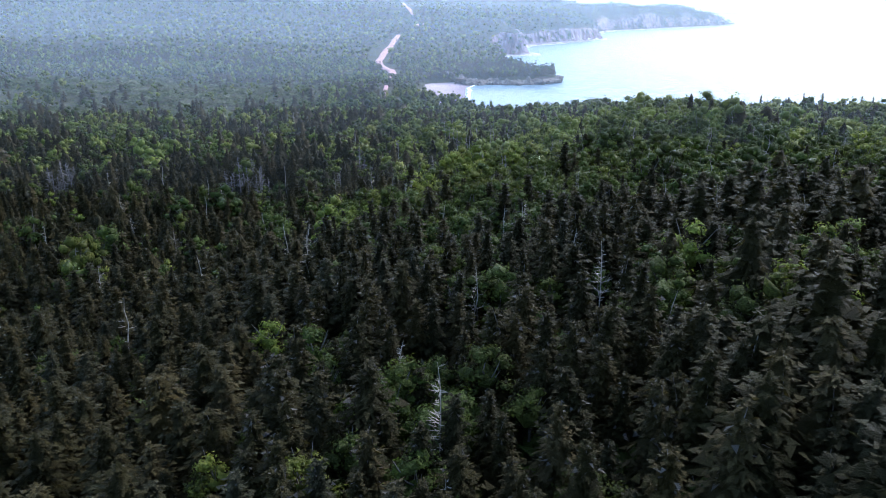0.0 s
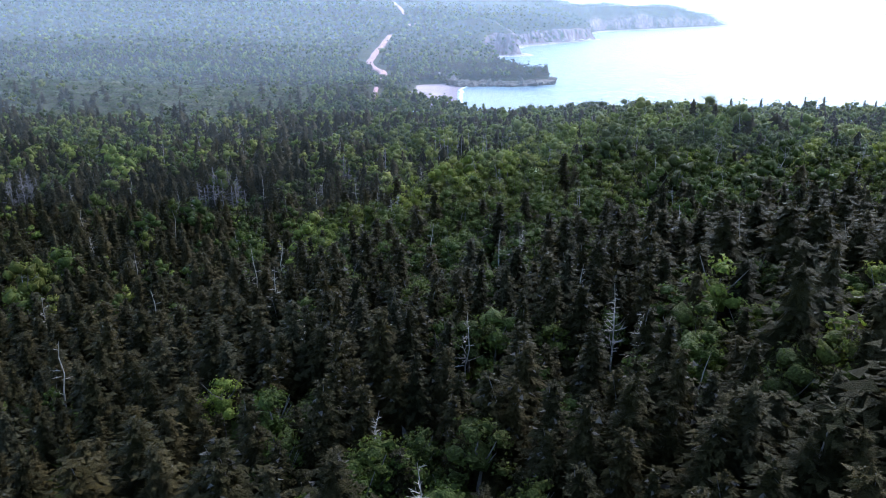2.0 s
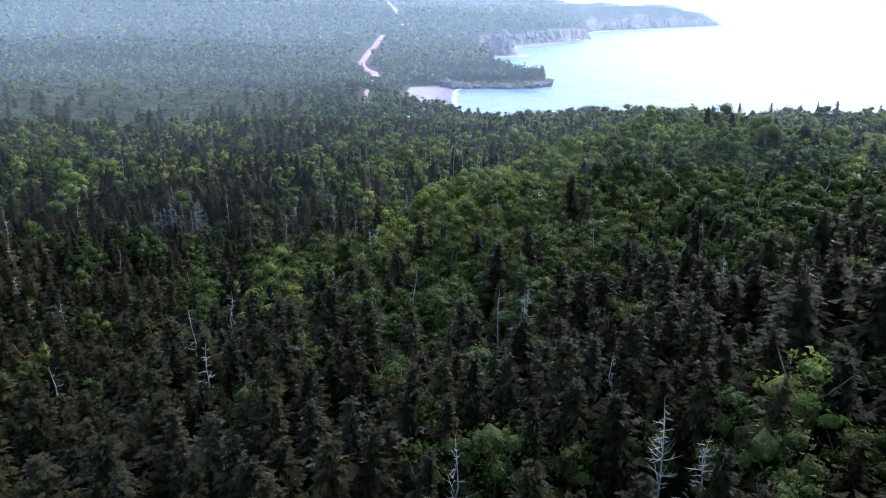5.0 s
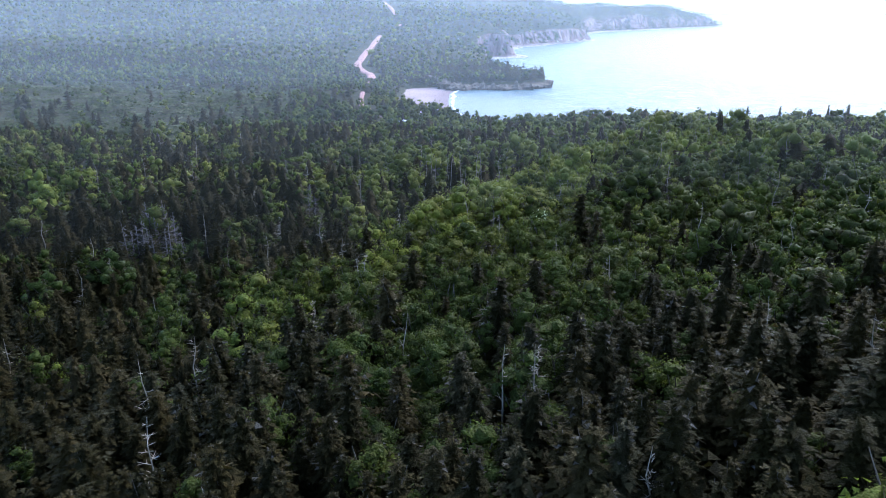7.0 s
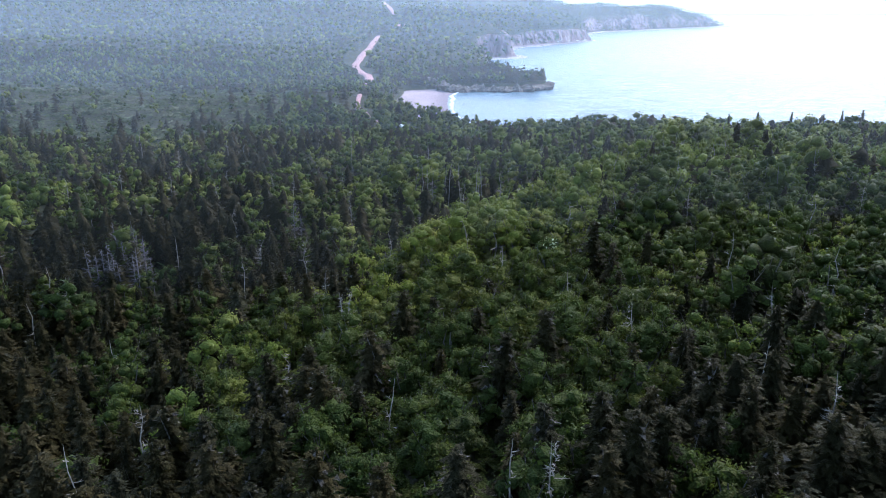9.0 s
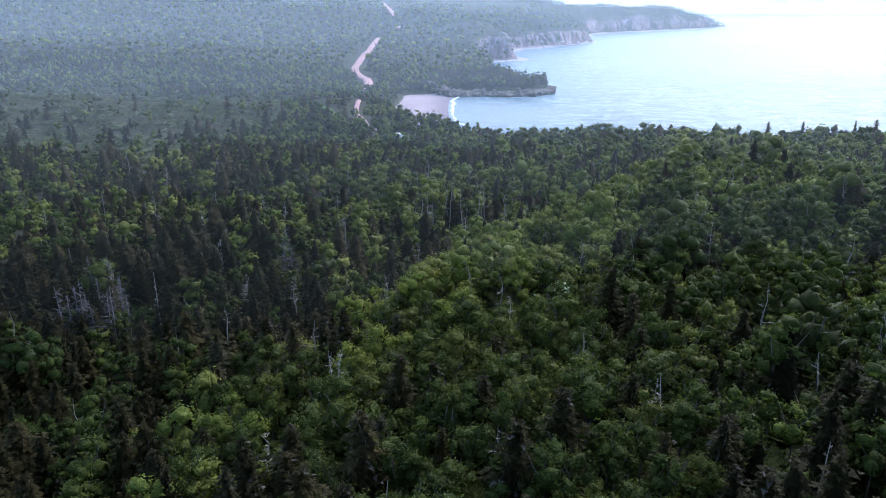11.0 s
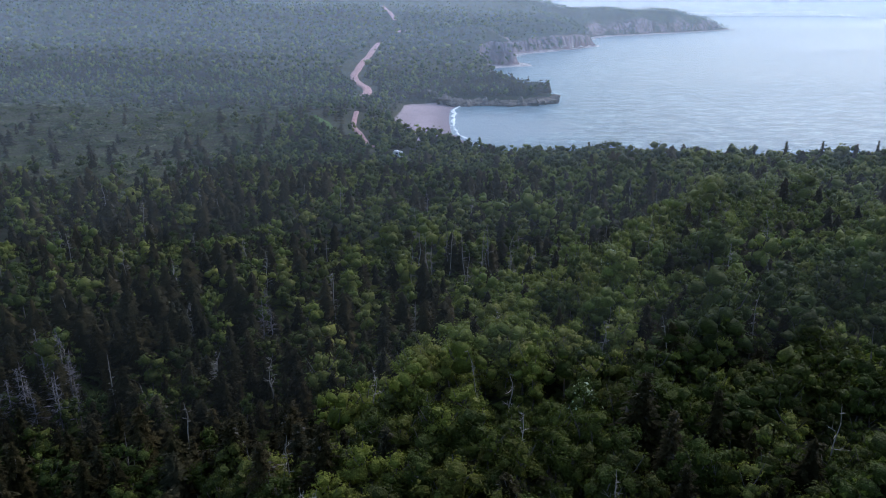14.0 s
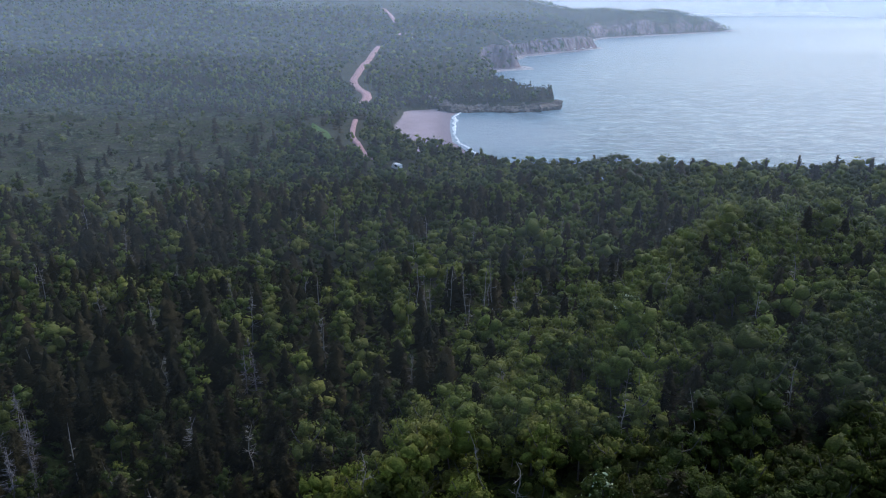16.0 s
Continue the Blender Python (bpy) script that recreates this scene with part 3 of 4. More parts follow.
def broad_share(x, y):
    """How many of the trees are broadleaved."""
    knoll = step(x + 22 * rough(x, y, 30, 12), -48, -8) * step(y + 12 * rough(x, y, 25, 13) - 0.75 * np.clip(x - 5, 0, 45), 80, 112) * (1 - 0.8 * step(y, knoll_edge(x), knoll_edge(x) + 12))
    mixed = 0.68 + 0.5 * rough(x, y, 35, 14)
    near = 0.20 + 0.30 * rough(x, y, 18, 15)
    share = near + (mixed - near) * step(y, 120, 210)
    share = share * (1 - 0.45 * step(-x + 12 * rough(x, y, 25, 45), 8, 40) * (1 - step(y, 290, 380)))
    share = share + (0.72 + 0.2 * step(y, 1350, 1500) - share) * step(y, 700, 950)
    share = share + 0.30 * step(x, 35, 90) * step(y, 190, 260) * (1 - step(y, 450, 600))
    share = share + (0.88 - share) * step(x, -50, -20) * step(y, 320, 345) * (1 - step(y, 450, 500))
    point = step(x, -25, 10) * step(y, 650, 670) * (1 - step(y, 740, 800))
    behind = step(y, knoll_edge(x) + 6, knoll_edge(x) + 14) * (1 - step(y, knoll_edge(x) + 34, knoll_edge(x) + 52)) * step(x, -30, 0)
    share = share * (1 - 0.54 * behind)
    return np.clip((share + (0.90 + 0.25 * rough(x, y, 13, 33) - share) * knoll) * (1 - 0.9 * point), 0.03, 0.97)


def forest(name, kits, mats, x, y, heights, label, category, seed, stout=1.0):
    """One mesh of many trees, each a turned and scaled copy of a shape."""
    rng = np.random.RandomState(seed)
    z = land(x, y) - 0.15
    vs, fs, ms, ts, ds, base = [], [], [], [], [], 0
    pick = rng.randint(len(kits), size=len(x))
    for k, (kv, kf, km, kd) in enumerate(kits):
        idx = np.nonzero(pick == k)[0]
        if not len(idx):
            continue
        a, h = rng.rand(len(idx)) * 6.283, heights[idx]
        w = stout * h * (0.85 + 0.35 * rng.rand(len(idx)))
        ca, sa = np.cos(a), np.sin(a)
        px = (kv[None, :, 0] * ca[:, None] - kv[None, :, 1] * sa[:, None]) * w[:, None] + x[idx][:, None]
        py = (kv[None, :, 0] * sa[:, None] + kv[None, :, 1] * ca[:, None]) * w[:, None] + y[idx][:, None]
        pz = kv[None, :, 2] * h[:, None] + z[idx][:, None]
        vs.append(np.stack([px, py, pz], 2).reshape(-1, 3))
        ds.append(np.stack([kd[None, :, 0] * ca[:, None] - kd[None, :, 1] * sa[:, None], kd[None, :, 0] * sa[:, None] + kd[None, :, 1] * ca[:, None],
                            np.repeat(kd[None, :, 2], len(idx), 0)], 2).reshape(-1, 3))
        fs.append((kf[None] + (base + np.arange(len(idx)) * len(kv))[:, None, None]).reshape(-1, 3))
        ms.append(np.tile(km, len(idx)))
        ts.append(np.repeat(rng.rand(len(idx)), len(kv)))
        base += len(idx) * len(kv)
    ob = new(name, mesh_of(name, np.concatenate(vs), np.concatenate(fs), mats, np.concatenate(ms), np.concatenate(ts), True, np.concatenate(ds)))
    return tagged(ob, label, category, kind="stuff")


def kit(crown, trunk=None, hue=0):
    v, f = crown[:2]
    d = crown[2] if len(crown) > 2 else np.tile((0.0, 0.0, 0.3), (len(v), 1))
    slot = np.full(len(f), hue)
    if trunk is not None:
        tv, tf = trunk
        f, slot = np.concatenate([f, tf + len(v)]), np.concatenate([slot, np.ones(len(tf), int)])
        v, d = np.concatenate([v, tv]), np.concatenate([d, np.tile((0.0, 0.0, 1.0), (len(tv), 1))])
    return v, f, slot, d


def stand(name, x0, x1, y0, y1, gap, seed, keep, detail, tall=1.0, alders=2):
    """The woods of one stretch: a mesh of spruces and a mesh of broadleaved trees."""
    x, y = scatter(x0, x1, y0, y1, gap, seed, keep)
    rng = np.random.RandomState(seed + 50)
    broad = rng.rand(len(x)) < broad_share(x, y)
    grow = tall * (0.68 + 0.5 * rng.rand(len(x)) + 0.2 * (rng.rand(len(x)) > 0.9)) * (1 + 0.12 * rough(x, y, 30, 16)) * (1 + 0.28 * ~broad * step(x, 8, 24) * (1 - step(y, 75, 110)))
    sw, sb, sp, bc, bl, bs, stem = detail
    spruce = [kit(spruce_crown(300 + k, sw, sb, sp, 0.30 + 0.035 * (k % 3)), trunk_shape(k, 0.95, 0.011, 3) if stem else None) for k in range(5)]
    # the first kits, as many as alders says, take the brightened leaf colour
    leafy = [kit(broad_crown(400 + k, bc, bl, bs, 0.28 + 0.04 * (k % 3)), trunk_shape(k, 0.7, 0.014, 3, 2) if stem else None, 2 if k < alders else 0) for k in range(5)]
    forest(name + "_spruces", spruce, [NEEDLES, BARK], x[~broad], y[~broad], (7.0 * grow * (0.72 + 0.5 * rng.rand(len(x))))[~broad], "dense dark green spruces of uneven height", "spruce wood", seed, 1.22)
    forest(name + "_broadleaves", leafy, [LEAVES, BARK, BRIGHT_ALDER], x[broad], y[broad], (7.4 * grow * (0.82 + 0.5 * rng.rand(len(x)) ** 2))[broad], "dense bright green broadleaved trees with rounded crowns", "broadleaved wood", seed + 1)


def in_wedge(x, y, spare=14):
    return np.abs(x) < 0.66 * (y + 8) + spare


def core(x, y):
    """The stretch of wood over which the camera flies lowest, whose trees stand singly."""
    return (np.abs(x) < 15 + 0.09 * (y - 26)) & (y > 26) & (y < 146)


def on_crest(x, y):
    """The band of yellow green alders, brightened in colour, along the top of the knoll."""
    e = knoll_edge(x) + 5 * rough(x, y, 12, 41)
    return (x > -26) & (x < 125) & (y > e - 30 - 0.12 * np.clip(x, 0, 120)) & (y < e + 6)


def bog_thin(x, y):
    return TABLE[(x * 3).astype(int) % 256, (y * 3).astype(int) % 256] > 0.94 * bog(x, y)


def outer(x, y):
    return ~(in_wedge(x, y, np.where(y > 96, 3, 5) * (y < 172)) & (y > 20)) & wooded(x, y)


stand("front", -70, 70, 20, 96, 2.9, 11, lambda x, y: in_wedge(x, y, 5) & wooded(x, y) & ~core(x, y), (17, 7, 6, 9, 44, 0.023, True), 1.0, 1)
stand("crest", -30, 130, 96, 262, 2.9, 19, lambda x, y: in_wedge(x, y, 3) & on_crest(x, y) & ~core(x, y) & ~glade(x, y), (12, 6, 4, 8, 36, 0.025, True), 1.0, 4)
stand("near", -120, 120, 96, 172, 2.9, 17, lambda x, y: in_wedge(x, y, 3) & wooded(x, y) & ~core(x, y) & ~on_crest(x, y), (12, 6, 5, 7, 29, 0.028, True), 1.0, 1)
# more brightened kits than in the near wood, so the canopy looks lit
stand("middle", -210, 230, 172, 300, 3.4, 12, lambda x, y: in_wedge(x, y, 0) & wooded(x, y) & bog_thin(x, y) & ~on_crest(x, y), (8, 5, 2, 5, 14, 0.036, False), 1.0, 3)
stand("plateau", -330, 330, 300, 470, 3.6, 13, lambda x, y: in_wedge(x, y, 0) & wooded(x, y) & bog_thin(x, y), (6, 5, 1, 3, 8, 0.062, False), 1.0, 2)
stand("valley", -480, 130, 470, 800, 4.6, 14, lambda x, y: in_wedge(x, y, 0) & wooded(x, y) & bog_thin(x, y), (4, 4, 1, 2, 5, 0.08, False), 1.0)
stand("hillside", -960, 330, 800, 1480, 8.0, 15, lambda x, y: in_wedge(x, y, 0) & wooded(x, y), (3, 3, 1, 1, 3, 0.13, False), 1.35)
stand("point", -25, 95, 645, 765, 3.3, 20, lambda x, y: wooded(x, y), (4, 4, 1, 2, 4, 0.09, False), 0.95)
stand("headland_brow", 150, 860, 1480, 2420, 10.0, 26, lambda x, y: in_wedge(x, y, 0) & wooded(x, y) & (x > 180) & (inland(x, y) < 200), (3, 3, 1, 1, 3, 0.14, False), 1.0)
stand("headland", -1350, 860, 1480, 2420, 14.0, 16, lambda x, y: in_wedge(x, y, 0) & wooded(x, y) & (x > -0.62 * y) & ((x > 180) | (TABLE[(x * 3).astype(int) % 256, (y * 3).astype(int) % 256] > 0.5)), (3, 3, 1, 1, 0, 0.14, False), 0.95)
stand("outer", -125, 125, -62, 190, 3.8, 18, outer, (4, 5, 1, 3, 7, 0.10, False), 1.05)


# standing dead spruces, grey and bare, in loose groups
def dead_spruce(seed):
    rng = np.random.RandomState(seed)
    pieces = [limb([(0, 0, 0), (0.01 * rng.randn(), 0.01 * rng.randn(), 0.5), (0.02 * rng.randn(), 0.02 * rng.randn(), 1.0)], [0.012, 0.009, 0.003], 3)]
    for k in range(40):
        h, a = 0.25 + 0.70 * rng.rand(), rng.rand() * 6.28
        r = (0.10 + 0.16 * rng.rand()) * (1.15 - h)
        x, y, lift = math.cos(a) * r, math.sin(a) * r, 0.03 * rng.randn()
        pieces.append(limb([(0, 0, h), (x, y, h + lift)], [0.0055, 0.002], 3))
        pieces.append(limb([(0.5 * x, 0.5 * y, h + 0.5 * lift), (0.8 * x - 0.4 * y, 0.8 * y + 0.4 * x, h + lift + 0.02)], [0.004, 0.0015], 3))
    v, f = joined(pieces)
    return v, thirds(f)


x, y = scatter(-110, 25, 105, 275, 2.6, 27, lambda x, y: in_wedge(x, y, 0) & wooded(x, y) & (rough(x, y, 13, 50) + 0.5 * rough(x, y, 45, 51) - 0.6 * (broad_share(x, y) > 0.5) > 0.98) & ~core(x, y))
rng = np.random.RandomState(28)
forest("dead_spruces", [kit(dead_spruce(540 + k)) for k in range(6)], [GREY_TWIGS], x, y, 6.5 + 2.8 * rng.rand(len(x)), "bare grey dead spruces standing in loose groups", "dead spruce wood", 29)

# the little meadow by the road
mr, ma = np.meshgrid(np.linspace(0, 1, 7), np.linspace(0, 6.283, 25))
my = 484 + 42 * mr * np.sin(ma) * (1 + 0.15 * np.cos(5 * ma))
mx = -61 - 0.32 * (my - 470) + 5.0 * mr * np.cos(ma) * (1 + 0.2 * np.sin(3 * ma))
mv = np.stack([mx.ravel(), my.ravel(), (land(mx, my) + 0.5 - 1.2 * (mr > 0.9)).ravel()], 1)
mf = np.array([(a * 7 + c, a * 7 + c + 1, a * 7 + c + 8, a * 7 + c + 7) for a in range(24) for c in range(6)])
tagged(new("meadow", mesh_of("meadow", mv, mf, [TURF], smooth=True)), "small bright green meadow beside the gravel road", "meadow", kind="structure")

# low heath in the open valley
def heath_tuft(seed):
    rng = np.random.RandomState(seed)
    a, r = rng.rand(9) * 6.283, 1.1 * np.sqrt(rng.rand(9))
    at = np.stack([np.cos(a) * r, np.sin(a) * r, 0.25 + 0.7 * (1 - r) * rng.rand(9)], 1)
    return flakes(rng, at, np.array([0, -0.2, 1.0]) + 0 * at, 0.45 + 0.4 * rng.rand(9))


x, y = scatter(-330, -40, 262, 650, 2.5, 21, lambda x, y: in_wedge(x, y, 0) & (bog(x, y) > 0.25) & (road_gap(x, y) > 5))
rng = np.random.RandomState(4)
forest("heath", [kit(heath_tuft(500 + k)) for k in range(6)], [SHRUB], x, y, (0.5 + 1.3 * rng.rand(len(x)) ** 2) * (1 + 0.5 * rough(x, y, 18, 30) + 1.1 * step(rough(x, y, 11, 52), 0.1, 0.6)), "low grey green heath shrubs in the valley", "heath", 22)

# bushes between the trunks
x, y = scatter(-75, 100, 26, 235, 2.5, 23, lambda x, y: in_wedge(x, y, 2))
forest("undergrowth", [kit(heath_tuft(520 + k)) for k in range(6)], [LEAVES], x, y, 1.3 + 1.1 * rng.rand(len(x)), "low dark green bushes between the trunks", "undergrowth", 24)

# ---------------------------------------------------------------- single trees near the path
def spruce_mesh(k):
    v, f, d = spruce_crown(700 + k, 19, 8, 8, 0.28 + 0.03 * (k % 3), 0.5)
    return mesh_of("crown", v, f, [NEEDLES, DRY_NEEDLES], (np.arange(len(f)) >= 144).astype(int), dome=d)


def leafy_mesh(seed, lobes, leaves, leaf, wide, mats):
    v, f, d = broad_crown(seed, lobes, leaves, leaf, wide)
    return mesh_of("crown", v, f, mats, (np.arange(len(f)) % 3 == 0).astype(int) if len(mats) > 1 else None, dome=d)


def limb_mesh(seed, height, thick, reach):
    """One rising limb that leaves the trunk."""
    rng = np.random.RandomState(seed)
    h, a = height * (0.35 + 0.5 * rng.rand()), rng.rand() * 6.28
    x, y = math.cos(a) * reach, math.sin(a) * reach
    v, f = limb([(0, 0, h), (x * 0.5, y * 0.5, h + 0.10), (x, y, h + 0.26 + 0.1 * rng.rand())], [thick * 0.55, thick * 0.4, thick * 0.12], 4)
    return mesh_of("limb", np.array(v), np.array(f), [BARK])


spruce_meshes = [(spruce_mesh(k), mesh_of("trunk", *trunk_shape(700 + k, 0.97, 0.012, 6), [BARK])) for k in range(6)]
broad_meshes = [(leafy_mesh(800 + k, 10, 56, 0.022, 0.29 + 0.03 * (k % 3), [LEAVES]), mesh_of("trunk", *trunk_shape(800 + k, 0.78, 0.016, 6), [BARK])) + tuple(limb_mesh(60 * k + j, 0.72, 0.016, 0.17) for j in range(4)) for k in range(6)]
# the same crowns again in the brightened yellow green leaf colour
bright_alder_meshes = []
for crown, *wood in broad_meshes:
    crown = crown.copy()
    crown.materials[0] = BRIGHT_ALDER
    bright_alder_meshes.append((crown, *wood))
blossom_mesh = (leafy_mesh(900, 9, 110, 0.020, 0.29, [LEAVES, BLOSSOM]), *broad_meshes[0][1:])


def tree(name, meshes, x, y, height, wide, turn, label, category, group="", lean=0.0):
    root = new(name)
    root.matrix_world = pose(x, y, float(land(x, y)) - 0.1, lean, 0, turn)
    root.scale = (height * wide, height * wide, height)
    part("crown", meshes[0], None, root)
    part("trunk", meshes[1], None, root)
    for m in meshes[2:]:
        part("limb", m, None, root)
    return tagged(root, label, category, group)


SPRUCE_LABELS = ["dark green spruce with drooping boughs in dense wood", "brownish green spruce with thinning crown", "tall slender dark spruce above its neighbours"]
x, y = scatter(-40, 40, 26, 146, 3.0, 31, lambda x, y: core(x, y) & ~glade(x, y))
rng = np.random.RandomState(32)
share = broad_share(x, y)
for px, py, s in zip(x, y, share):
    h = 0.70 + 0.5 * rng.rand()
    if on_crest(np.array(px), np.array(py)) and rng.rand() < 0.5 * s:
        tree("alder", bright_alder_meshes[rng.randint(6)], px, py, 7.2 * h, 1.0 + 0.3 * rng.rand(), 360 * rng.rand(),
             "yellow green alder with brightened leaf colour and a rounded clumpy crown", "tree", "alders on top of the knoll", 4 * rng.randn())
    elif rng.rand() < s:
        tree("broadleaved_tree", broad_meshes[rng.randint(6)], px, py, 7.4 * h, 0.95 + 0.3 * rng.rand(), 360 * rng.rand(),
             "green broadleaved tree with a rounded clumpy crown", "tree", "broadleaved trees on the knoll", 4 * rng.randn())
    else:
        tall = 8.8 * h * (1 + 0.28 * float(step(px, 8, 24) * (1 - step(py, 75, 110))))
        tree("spruce", spruce_meshes[rng.randint(6)], px, py, tall, 0.9 + 0.3 * rng.rand(), 360 * rng.rand(),
             SPRUCE_LABELS[2 if tall > 10 else 0], "spruce", "spruces below the path", 2.5 * rng.randn())
for px, py, h in ((14.6, 142.2, 8.0), (27, 182, 8.8)):
    tree("flowering_tree", blossom_mesh, px, py, h, 1.1, 20 + 7 * px, "broadleaved tree speckled with pale blossom", "tree", "flowering trees on the knoll")
tree("spruce", spruce_meshes[1], 89.2, 346.3, 9.5, 1.0, 0, "lone dark spruce standing at the cliff edge", "spruce")
for px, py, h in ((67, 369, 13.5), (62, 371, 11.5), (72, 370, 12.0), (64, 366, 11.0), (70, 366, 11.5), (38, 367, 11.5), (33, 370, 10.5), (43, 368, 10.5), (36, 364, 10.0), (84, 364, 10.0), (98, 360, 10.0)):
    tree("broadleaved_tree", broad_meshes[int(px) % 6], px, py, h, 1.35, px * 40, "dark wide-crowned broadleaved tree at the cliff edge", "tree", "trees at the cliff edge")
for k in range(11):
    px = 112 + 8.5 * k + 5 * math.sin(5 * k)
    tree("spruce", spruce_meshes[k % 6], px, 352 - 0.05 * px + 4 * math.sin(3 * k), 9.5 + 2.5 * math.sin(7 * k) ** 2, 0.7, 70 * k, "slender dark spruce rising above the cliff-edge wood", "spruce", "spruces at the cliff edge")
for k in range(26):
    px, py = -105 - 9.5 * (k % 13) + 9 * math.sin(4 * k), 300 + 16 * (k // 13) * 5 + 38 * math.sin(2.3 * k)
    tree("spruce", spruce_meshes[k % 6], px, py, 4.5 + 3.5 * abs(math.sin(5 * k)), 1.1, 50 * k, "small dark spruce standing alone on the open heath", "spruce", "spruces on the heath")


# ---------------------------------------------------------------- dead trees
def dead_tree(x, y, height, seed, lean=0.0, bushy=1.0, label="bleached grey dead tree with bare broken branches"):
    rng = np.random.RandomState(seed)
    root = new("dead_tree")
    root.matrix_world = pose(x, y, float(land(x, y)) - 0.1, lean * math.cos(seed), lean * math.sin(seed), 37 * seed)
    sway = [(0.05 * rng.randn() * i, 0.05 * rng.randn() * i, height * i / 5) for i in range(6)]
    part("trunk", mesh_of("trunk", *joined([limb(sway, [0.10, 0.085, 0.07, 0.055, 0.038, 0.014], 6)]), [DEADWOOD]), None, root)
    for k in range(int(20 * bushy)):
        h = height * (0.35 + 0.62 * rng.rand())
        a, r = rng.rand() * 6.28, (0.4 + 1.1 * rng.rand()) * (1.15 - h / height) * 1.6
        c, s = math.cos(a) * r, math.sin(a) * r
        rise = r * (0.6 * rng.rand() - 0.1)
        mid = (0.5 * c, 0.5 * s, h + 0.4 * rise)
        twigs = [limb([(0, 0, h), mid, (c, s, h + rise)], [0.036, 0.026, 0.011], 3),
                 limb([mid, (0.75 * c - 0.35 * s, 0.75 * s + 0.35 * c, h + rise * 0.9)], [0.022, 0.009], 3),
                 limb([(0.3 * c, 0.3 * s, h + 0.24 * rise), (0.5 * c + 0.3 * s, 0.5 * s - 0.3 * c, h + rise * 0.8 + 0.1)], [0.022, 0.009], 3)]
        part("branch", mesh_of("branch", *joined(twigs), [DEADWOOD]), None, root)
    return tagged(root, label, "dead tree", "dead trees in the wood")


for k, (px, py, top) in enumerate([(-2.7, 39.5, 45.2), (13.1, 63.8, 46.0), (15, 62, 44.5), (7.5, 88.1, 43.6), (-57.4, 118.5, 29.5), (18.4, 114, 41.5), (-9.9, 126, 38), (-51, 143, 32.8), (-32, 185, 34.2)]):
    dead_tree(px, py, max(5.0, top - float(land(px, py))), 3 + k, 0.0, 1.7)
for k in range(12):
    dead_tree(-4 + 1.6 * k + math.sin(9 * k), 208 + 4 * math.sin(5 * k), 10.2 + 2 * math.sin(3 * k), 40 + k, 5.0, 0.6, "pale bare dead trunk in a cluster of dead trees")
dead_tree(5.2, 147.3, 8.6, 60, 14.0, 0.3, "leaning pale bare dead trunk")
dead_tree(7.8, 145.6, 8.2, 61, 16.0, 0.3, "leaning pale bare dead trunk")
x, y = scatter(-80, 85, 30, 270, 10.5, 71, lambda x, y: in_wedge(x, y, -6) & (y > 32))
for k, (px, py) in enumerate(zip(x, y)):
    if (k * 7) % 5 < 2:
        dead_tree(px, py, 6.5 + 3.2 * abs(math.sin(k * 3.1)), 100 + k, 3.0 * math.sin(k), 0.7 + 0.5 * math.sin(k * 1.7))

# ---------------------------------------------------------------- shore: surf, rocks, shingle
sv = []
for k in range(120):
    t = k / 119
    py = 640 - 215 * t
    px = float(np.interp(py, SHORE[5:11, 1], SHORE[5:11, 0]))
    w = 1.5 + 1.0 * t + 0.8 * math.sin(9 * t) + 1.2 * float(rough(np.array(px), np.array(py), 5, 20))
    wob = 1.4 * float(rough(np.array(px + 40), np.array(py), 11, 21))
    for e, up in ((-0.5, 0.06), (-0.15, 0.35), (0.2, 0.45), (0.5, 0.04)):
        sv.append((px + 3.0 + wob + e * w, py, up))
sf = [(a * 4 + c, a * 4 + c + 1, a * 4 + c + 5, a * 4 + c + 4) for a in range(119) for c in range(3)]
tagged(new("surf", mesh_of("surf", np.array(sv), np.array(sf), [FOAM], smooth=True)), "white breaking surf along the sand", "surf", kind="structure")


def boulders(name, spots, mat, label, seed):
    """Many irregular stones in one mesh."""
    rng = np.random.RandomState(seed)
    bm = bmesh.new()
    bmesh.ops.create_icosphere(bm, subdivisions=1, radius=1.0)
    bv = np.array([p.co[:] for p in bm.verts])
    bf = np.array([[p.index for p in q.verts] for q in bm.faces])
    bm.free()
    vs, fs = [], []
    for n, (px, py, size, flat) in enumerate(spots):
        v = bv * (1 + 0.3 * rng.randn(len(bv), 1)) * np.array([size * (0.8 + 0.6 * rng.rand()), size * (0.8 + 0.6 * rng.rand()), size * flat])
        vs.append(v + np.array([px, py, max(float(land(px, py)), -0.3)]))
        fs.append(bf + n * len(bv))
    return tagged(new(name, mesh_of(name, np.concatenate(vs), np.concatenate(fs), [mat])), label, "rocks", kind="stuff")


rng = np.random.RandomState(9)
spots = []
for k in range(220):
    t = rng.rand()
    px = -14 + 103 * t
    py = float(np.interp(px, [-14, 12, 30, 49, 74, 87, 90], [666, 643, 648, 645, 654, 674, 690]))
    spots.append((px + 2 * rng.randn(), py + 1.6 * rng.randn(), 1.8 + 3.6 * rng.rand(), 0.9))
boulders("shore_rocks", spots, ROCK, "grey brown rocks along the foot of the wooded point", 1)
def strand(n, x0, x1, y0, y1, size):
    x, y = x0 + (x1 - x0) * rng.rand(n), y0 + (y1 - y0) * rng.rand(n)
    d = inland(x, y)
    return [(a, c, size * (0.5 + rng.rand()), 0.3) for a, c, e in zip(x, y, d) if -6 < e < 5]


spots = strand(2600, 55, 112, 980, 1110, 2.0) + strand(3000, 95, 290, 1110, 1460, 2.6) + strand(9000, 290, 840, 1700, 2300, 4.5)
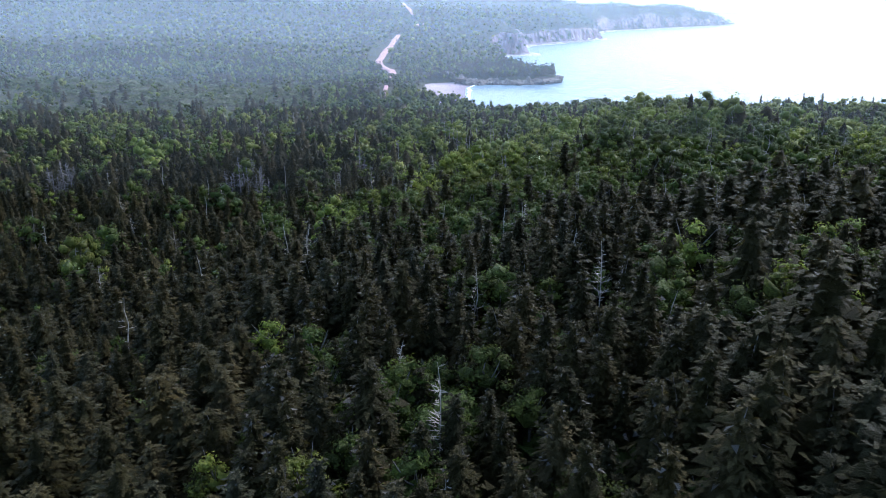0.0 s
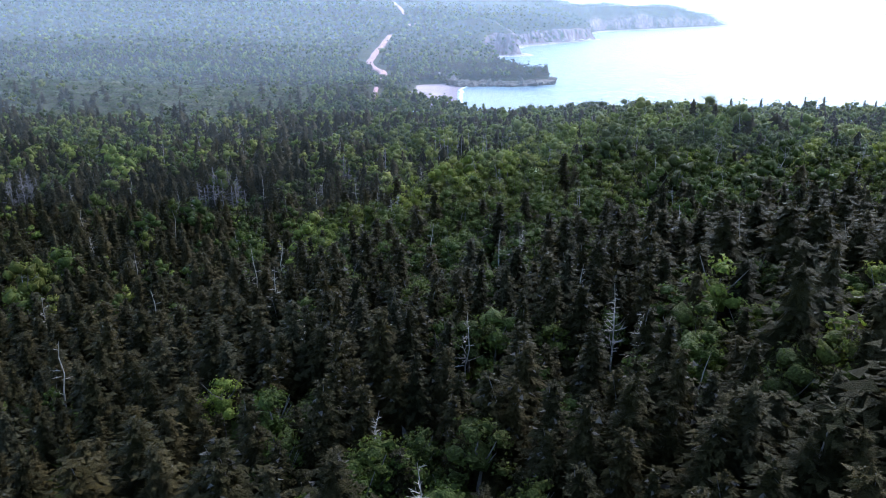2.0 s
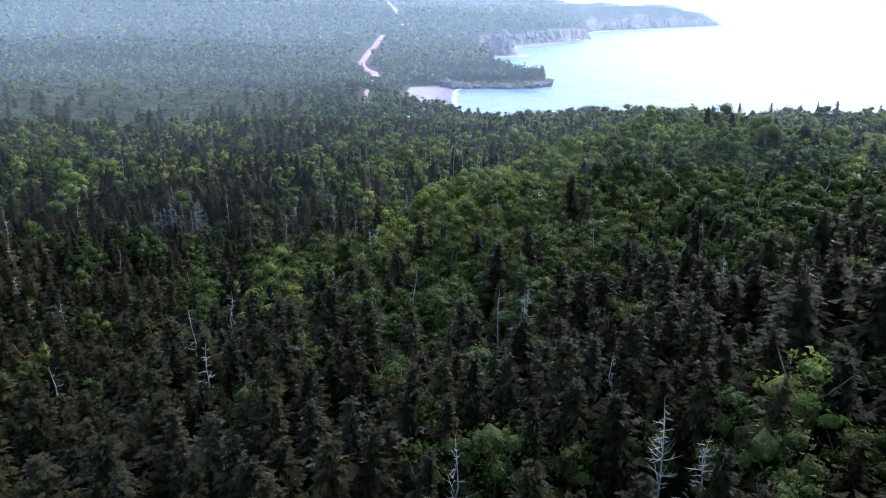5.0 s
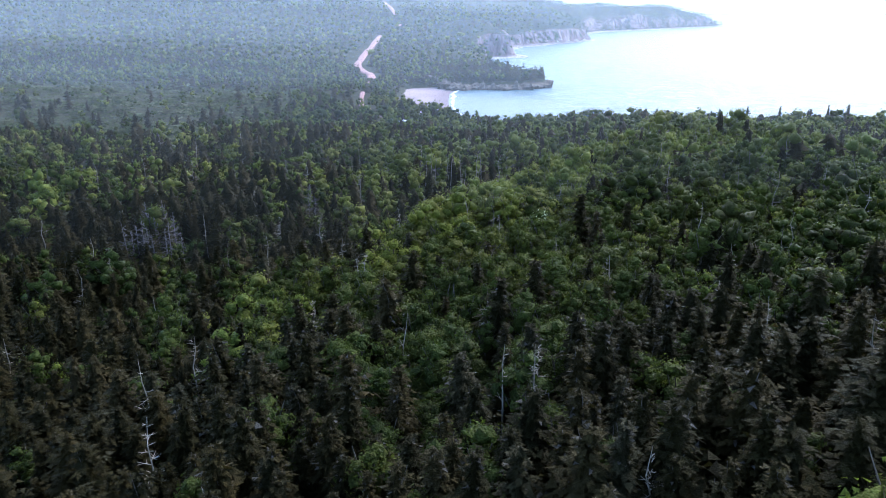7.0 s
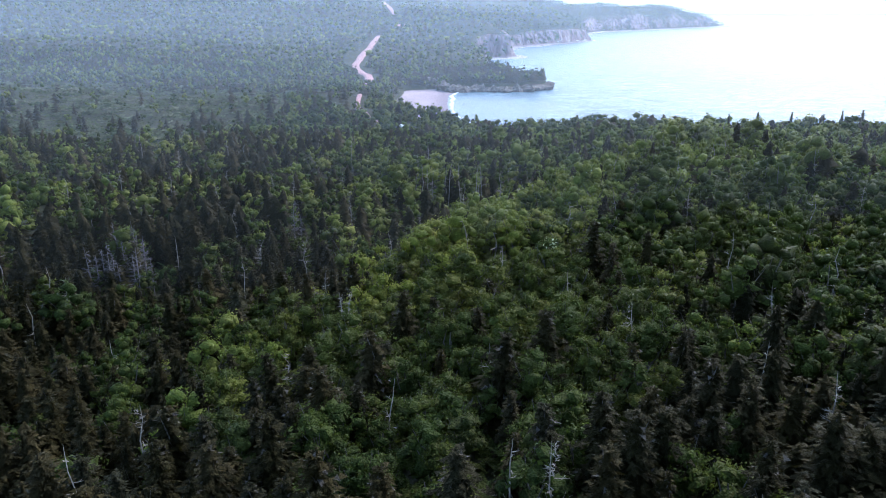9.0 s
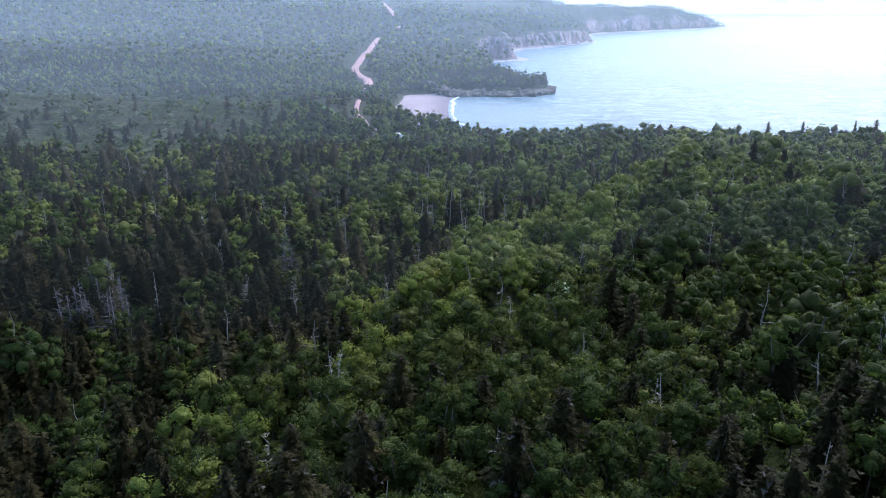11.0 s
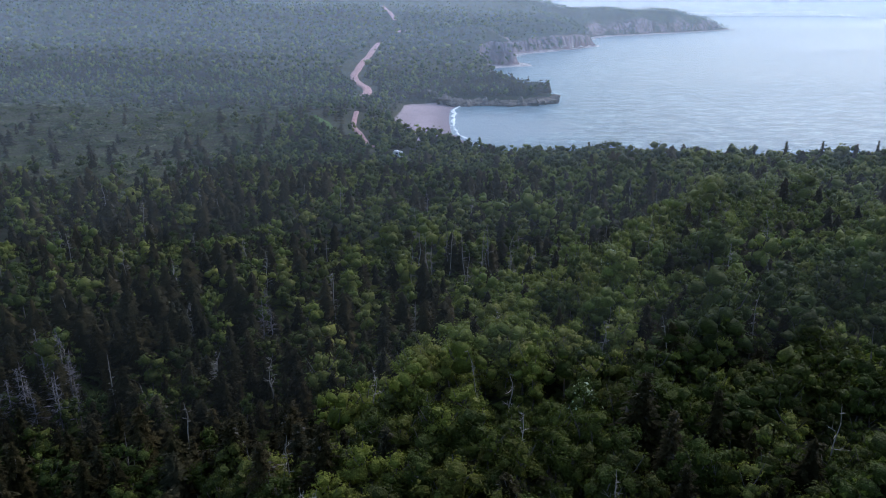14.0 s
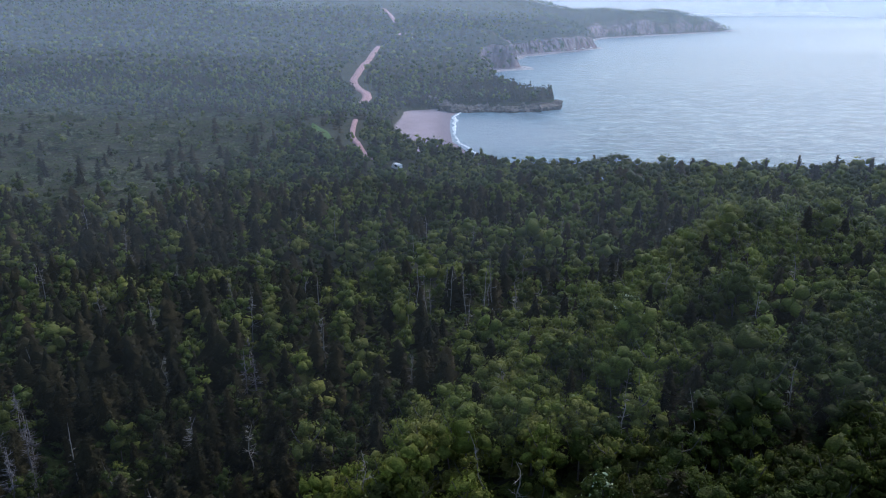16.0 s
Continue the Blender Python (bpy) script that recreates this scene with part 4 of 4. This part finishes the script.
boulders("pale_shingle_beach", spots, SHINGLE, "pale shingle and stones below the cliffs", 2)

# ---------------------------------------------------------------- a parked white van
def box(bm, x0, x1, y0, y1, z0, z1, round_by=0.08):
    m = Matrix.LocRotScale(((x0 + x1) / 2, (y0 + y1) / 2, (z0 + z1) / 2), None, (x1 - x0, y1 - y0, z1 - z0))
    r = bmesh.ops.create_cube(bm, size=1.0, matrix=m)
    if round_by:
        edges = list({e for v in r["verts"] for e in v.link_edges})
        bmesh.ops.bevel(bm, geom=edges, offset=round_by, segments=2, affect="EDGES")
    return bm


def camper_van(x, y, turn):
    root = new("camper_van")
    root.matrix_world = pose(x, y, float(land(x, y)) + 0.1, 0, 0, turn)
    body = box(bmesh.new(), -1.05, 1.05, -2.6, 1.7, 0.45, 2.7, 0.15)
    box(body, -1.0, 1.0, 1.5, 3.0, 0.45, 1.35, 0.2)
    box(body, -0.95, 0.95, 1.3, 2.4, 1.2, 2.2, 0.2)
    part("body", body, WHITE_PAINT, root, "white painted body")
    for s in (-1, 1):
        part("window", box(bmesh.new(), s * 1.05 - 0.02, s * 1.05 + 0.02, -1.6, 0.2, 1.5, 2.2, 0.0), DARK_GLASS, root, "dark side window")
        for py in (-1.6, 2.0):
            v, f = limb([(s * 0.75, py, 0.36), (s * 1.02, py, 0.36)], [0.36, 0.36], 14)
            part("wheel", mesh_of("wheel", np.array(v), np.array(f), [RUBBER]), None, root, "black tyre")
    part("windscreen", box(bmesh.new(), -0.8, 0.8, 2.38, 2.43, 1.45, 2.05, 0.0), DARK_GLASS, root)
    return tagged(root, "white camper van parked in a clearing among trees", "van")


camper_van(-19, 388, 38)

# ---------------------------------------------------------------- upright sheets that stand in for haze over the valley and the bay
def haze_sheet(y, half, top, thickness, foot, head, hue=(0.65, 0.82, 1.0), side=None):
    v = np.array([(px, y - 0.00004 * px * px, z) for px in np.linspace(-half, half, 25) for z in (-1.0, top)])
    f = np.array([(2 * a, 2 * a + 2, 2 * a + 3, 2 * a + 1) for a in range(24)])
    ob = new("haze_sheet", mesh_of("haze_sheet", v, f, [mist("distance_haze", thickness, foot, head, hue, side)], smooth=True))
    return tagged(ob, "thin pale sheet standing in for distance haze", "mist", kind="stuff")


HAZE_BLUE = (0.72, 0.85, 1.0)
# added sheets, denser further off, pale the woods and hills step by step
haze_sheet(150, 460, 130, 0.012, (8, 60), (90, 128), (0.80, 0.90, 1.0))
haze_sheet(225, 540, 130, 0.030, (8, 60), (90, 128), (0.84, 0.92, 1.0))
haze_sheet(330, 660, 130, 0.044, (0, 48), (90, 128), HAZE_BLUE)
haze_sheet(540, 900, 150, 0.075, (-6, 30), (100, 148), HAZE_BLUE)
haze_sheet(870, 1400, 180, 0.128, (0, 50), (120, 178), HAZE_BLUE)
haze_sheet(1400, 2100, 210, 0.36, (0, 75), (130, 208), (0.88, 0.94, 1.0), (330, 760, 0.3))
haze_sheet(2600, 4200, 150, 0.5, (0, 90), (100, 148), (0.93, 0.96, 1.0))
# near-opaque white backdrop that fades the far edge of the sea
haze_sheet(4700, 9000, 160, 4.0, (-30, -10), (100, 158), (1.0, 1.0, 1.0))
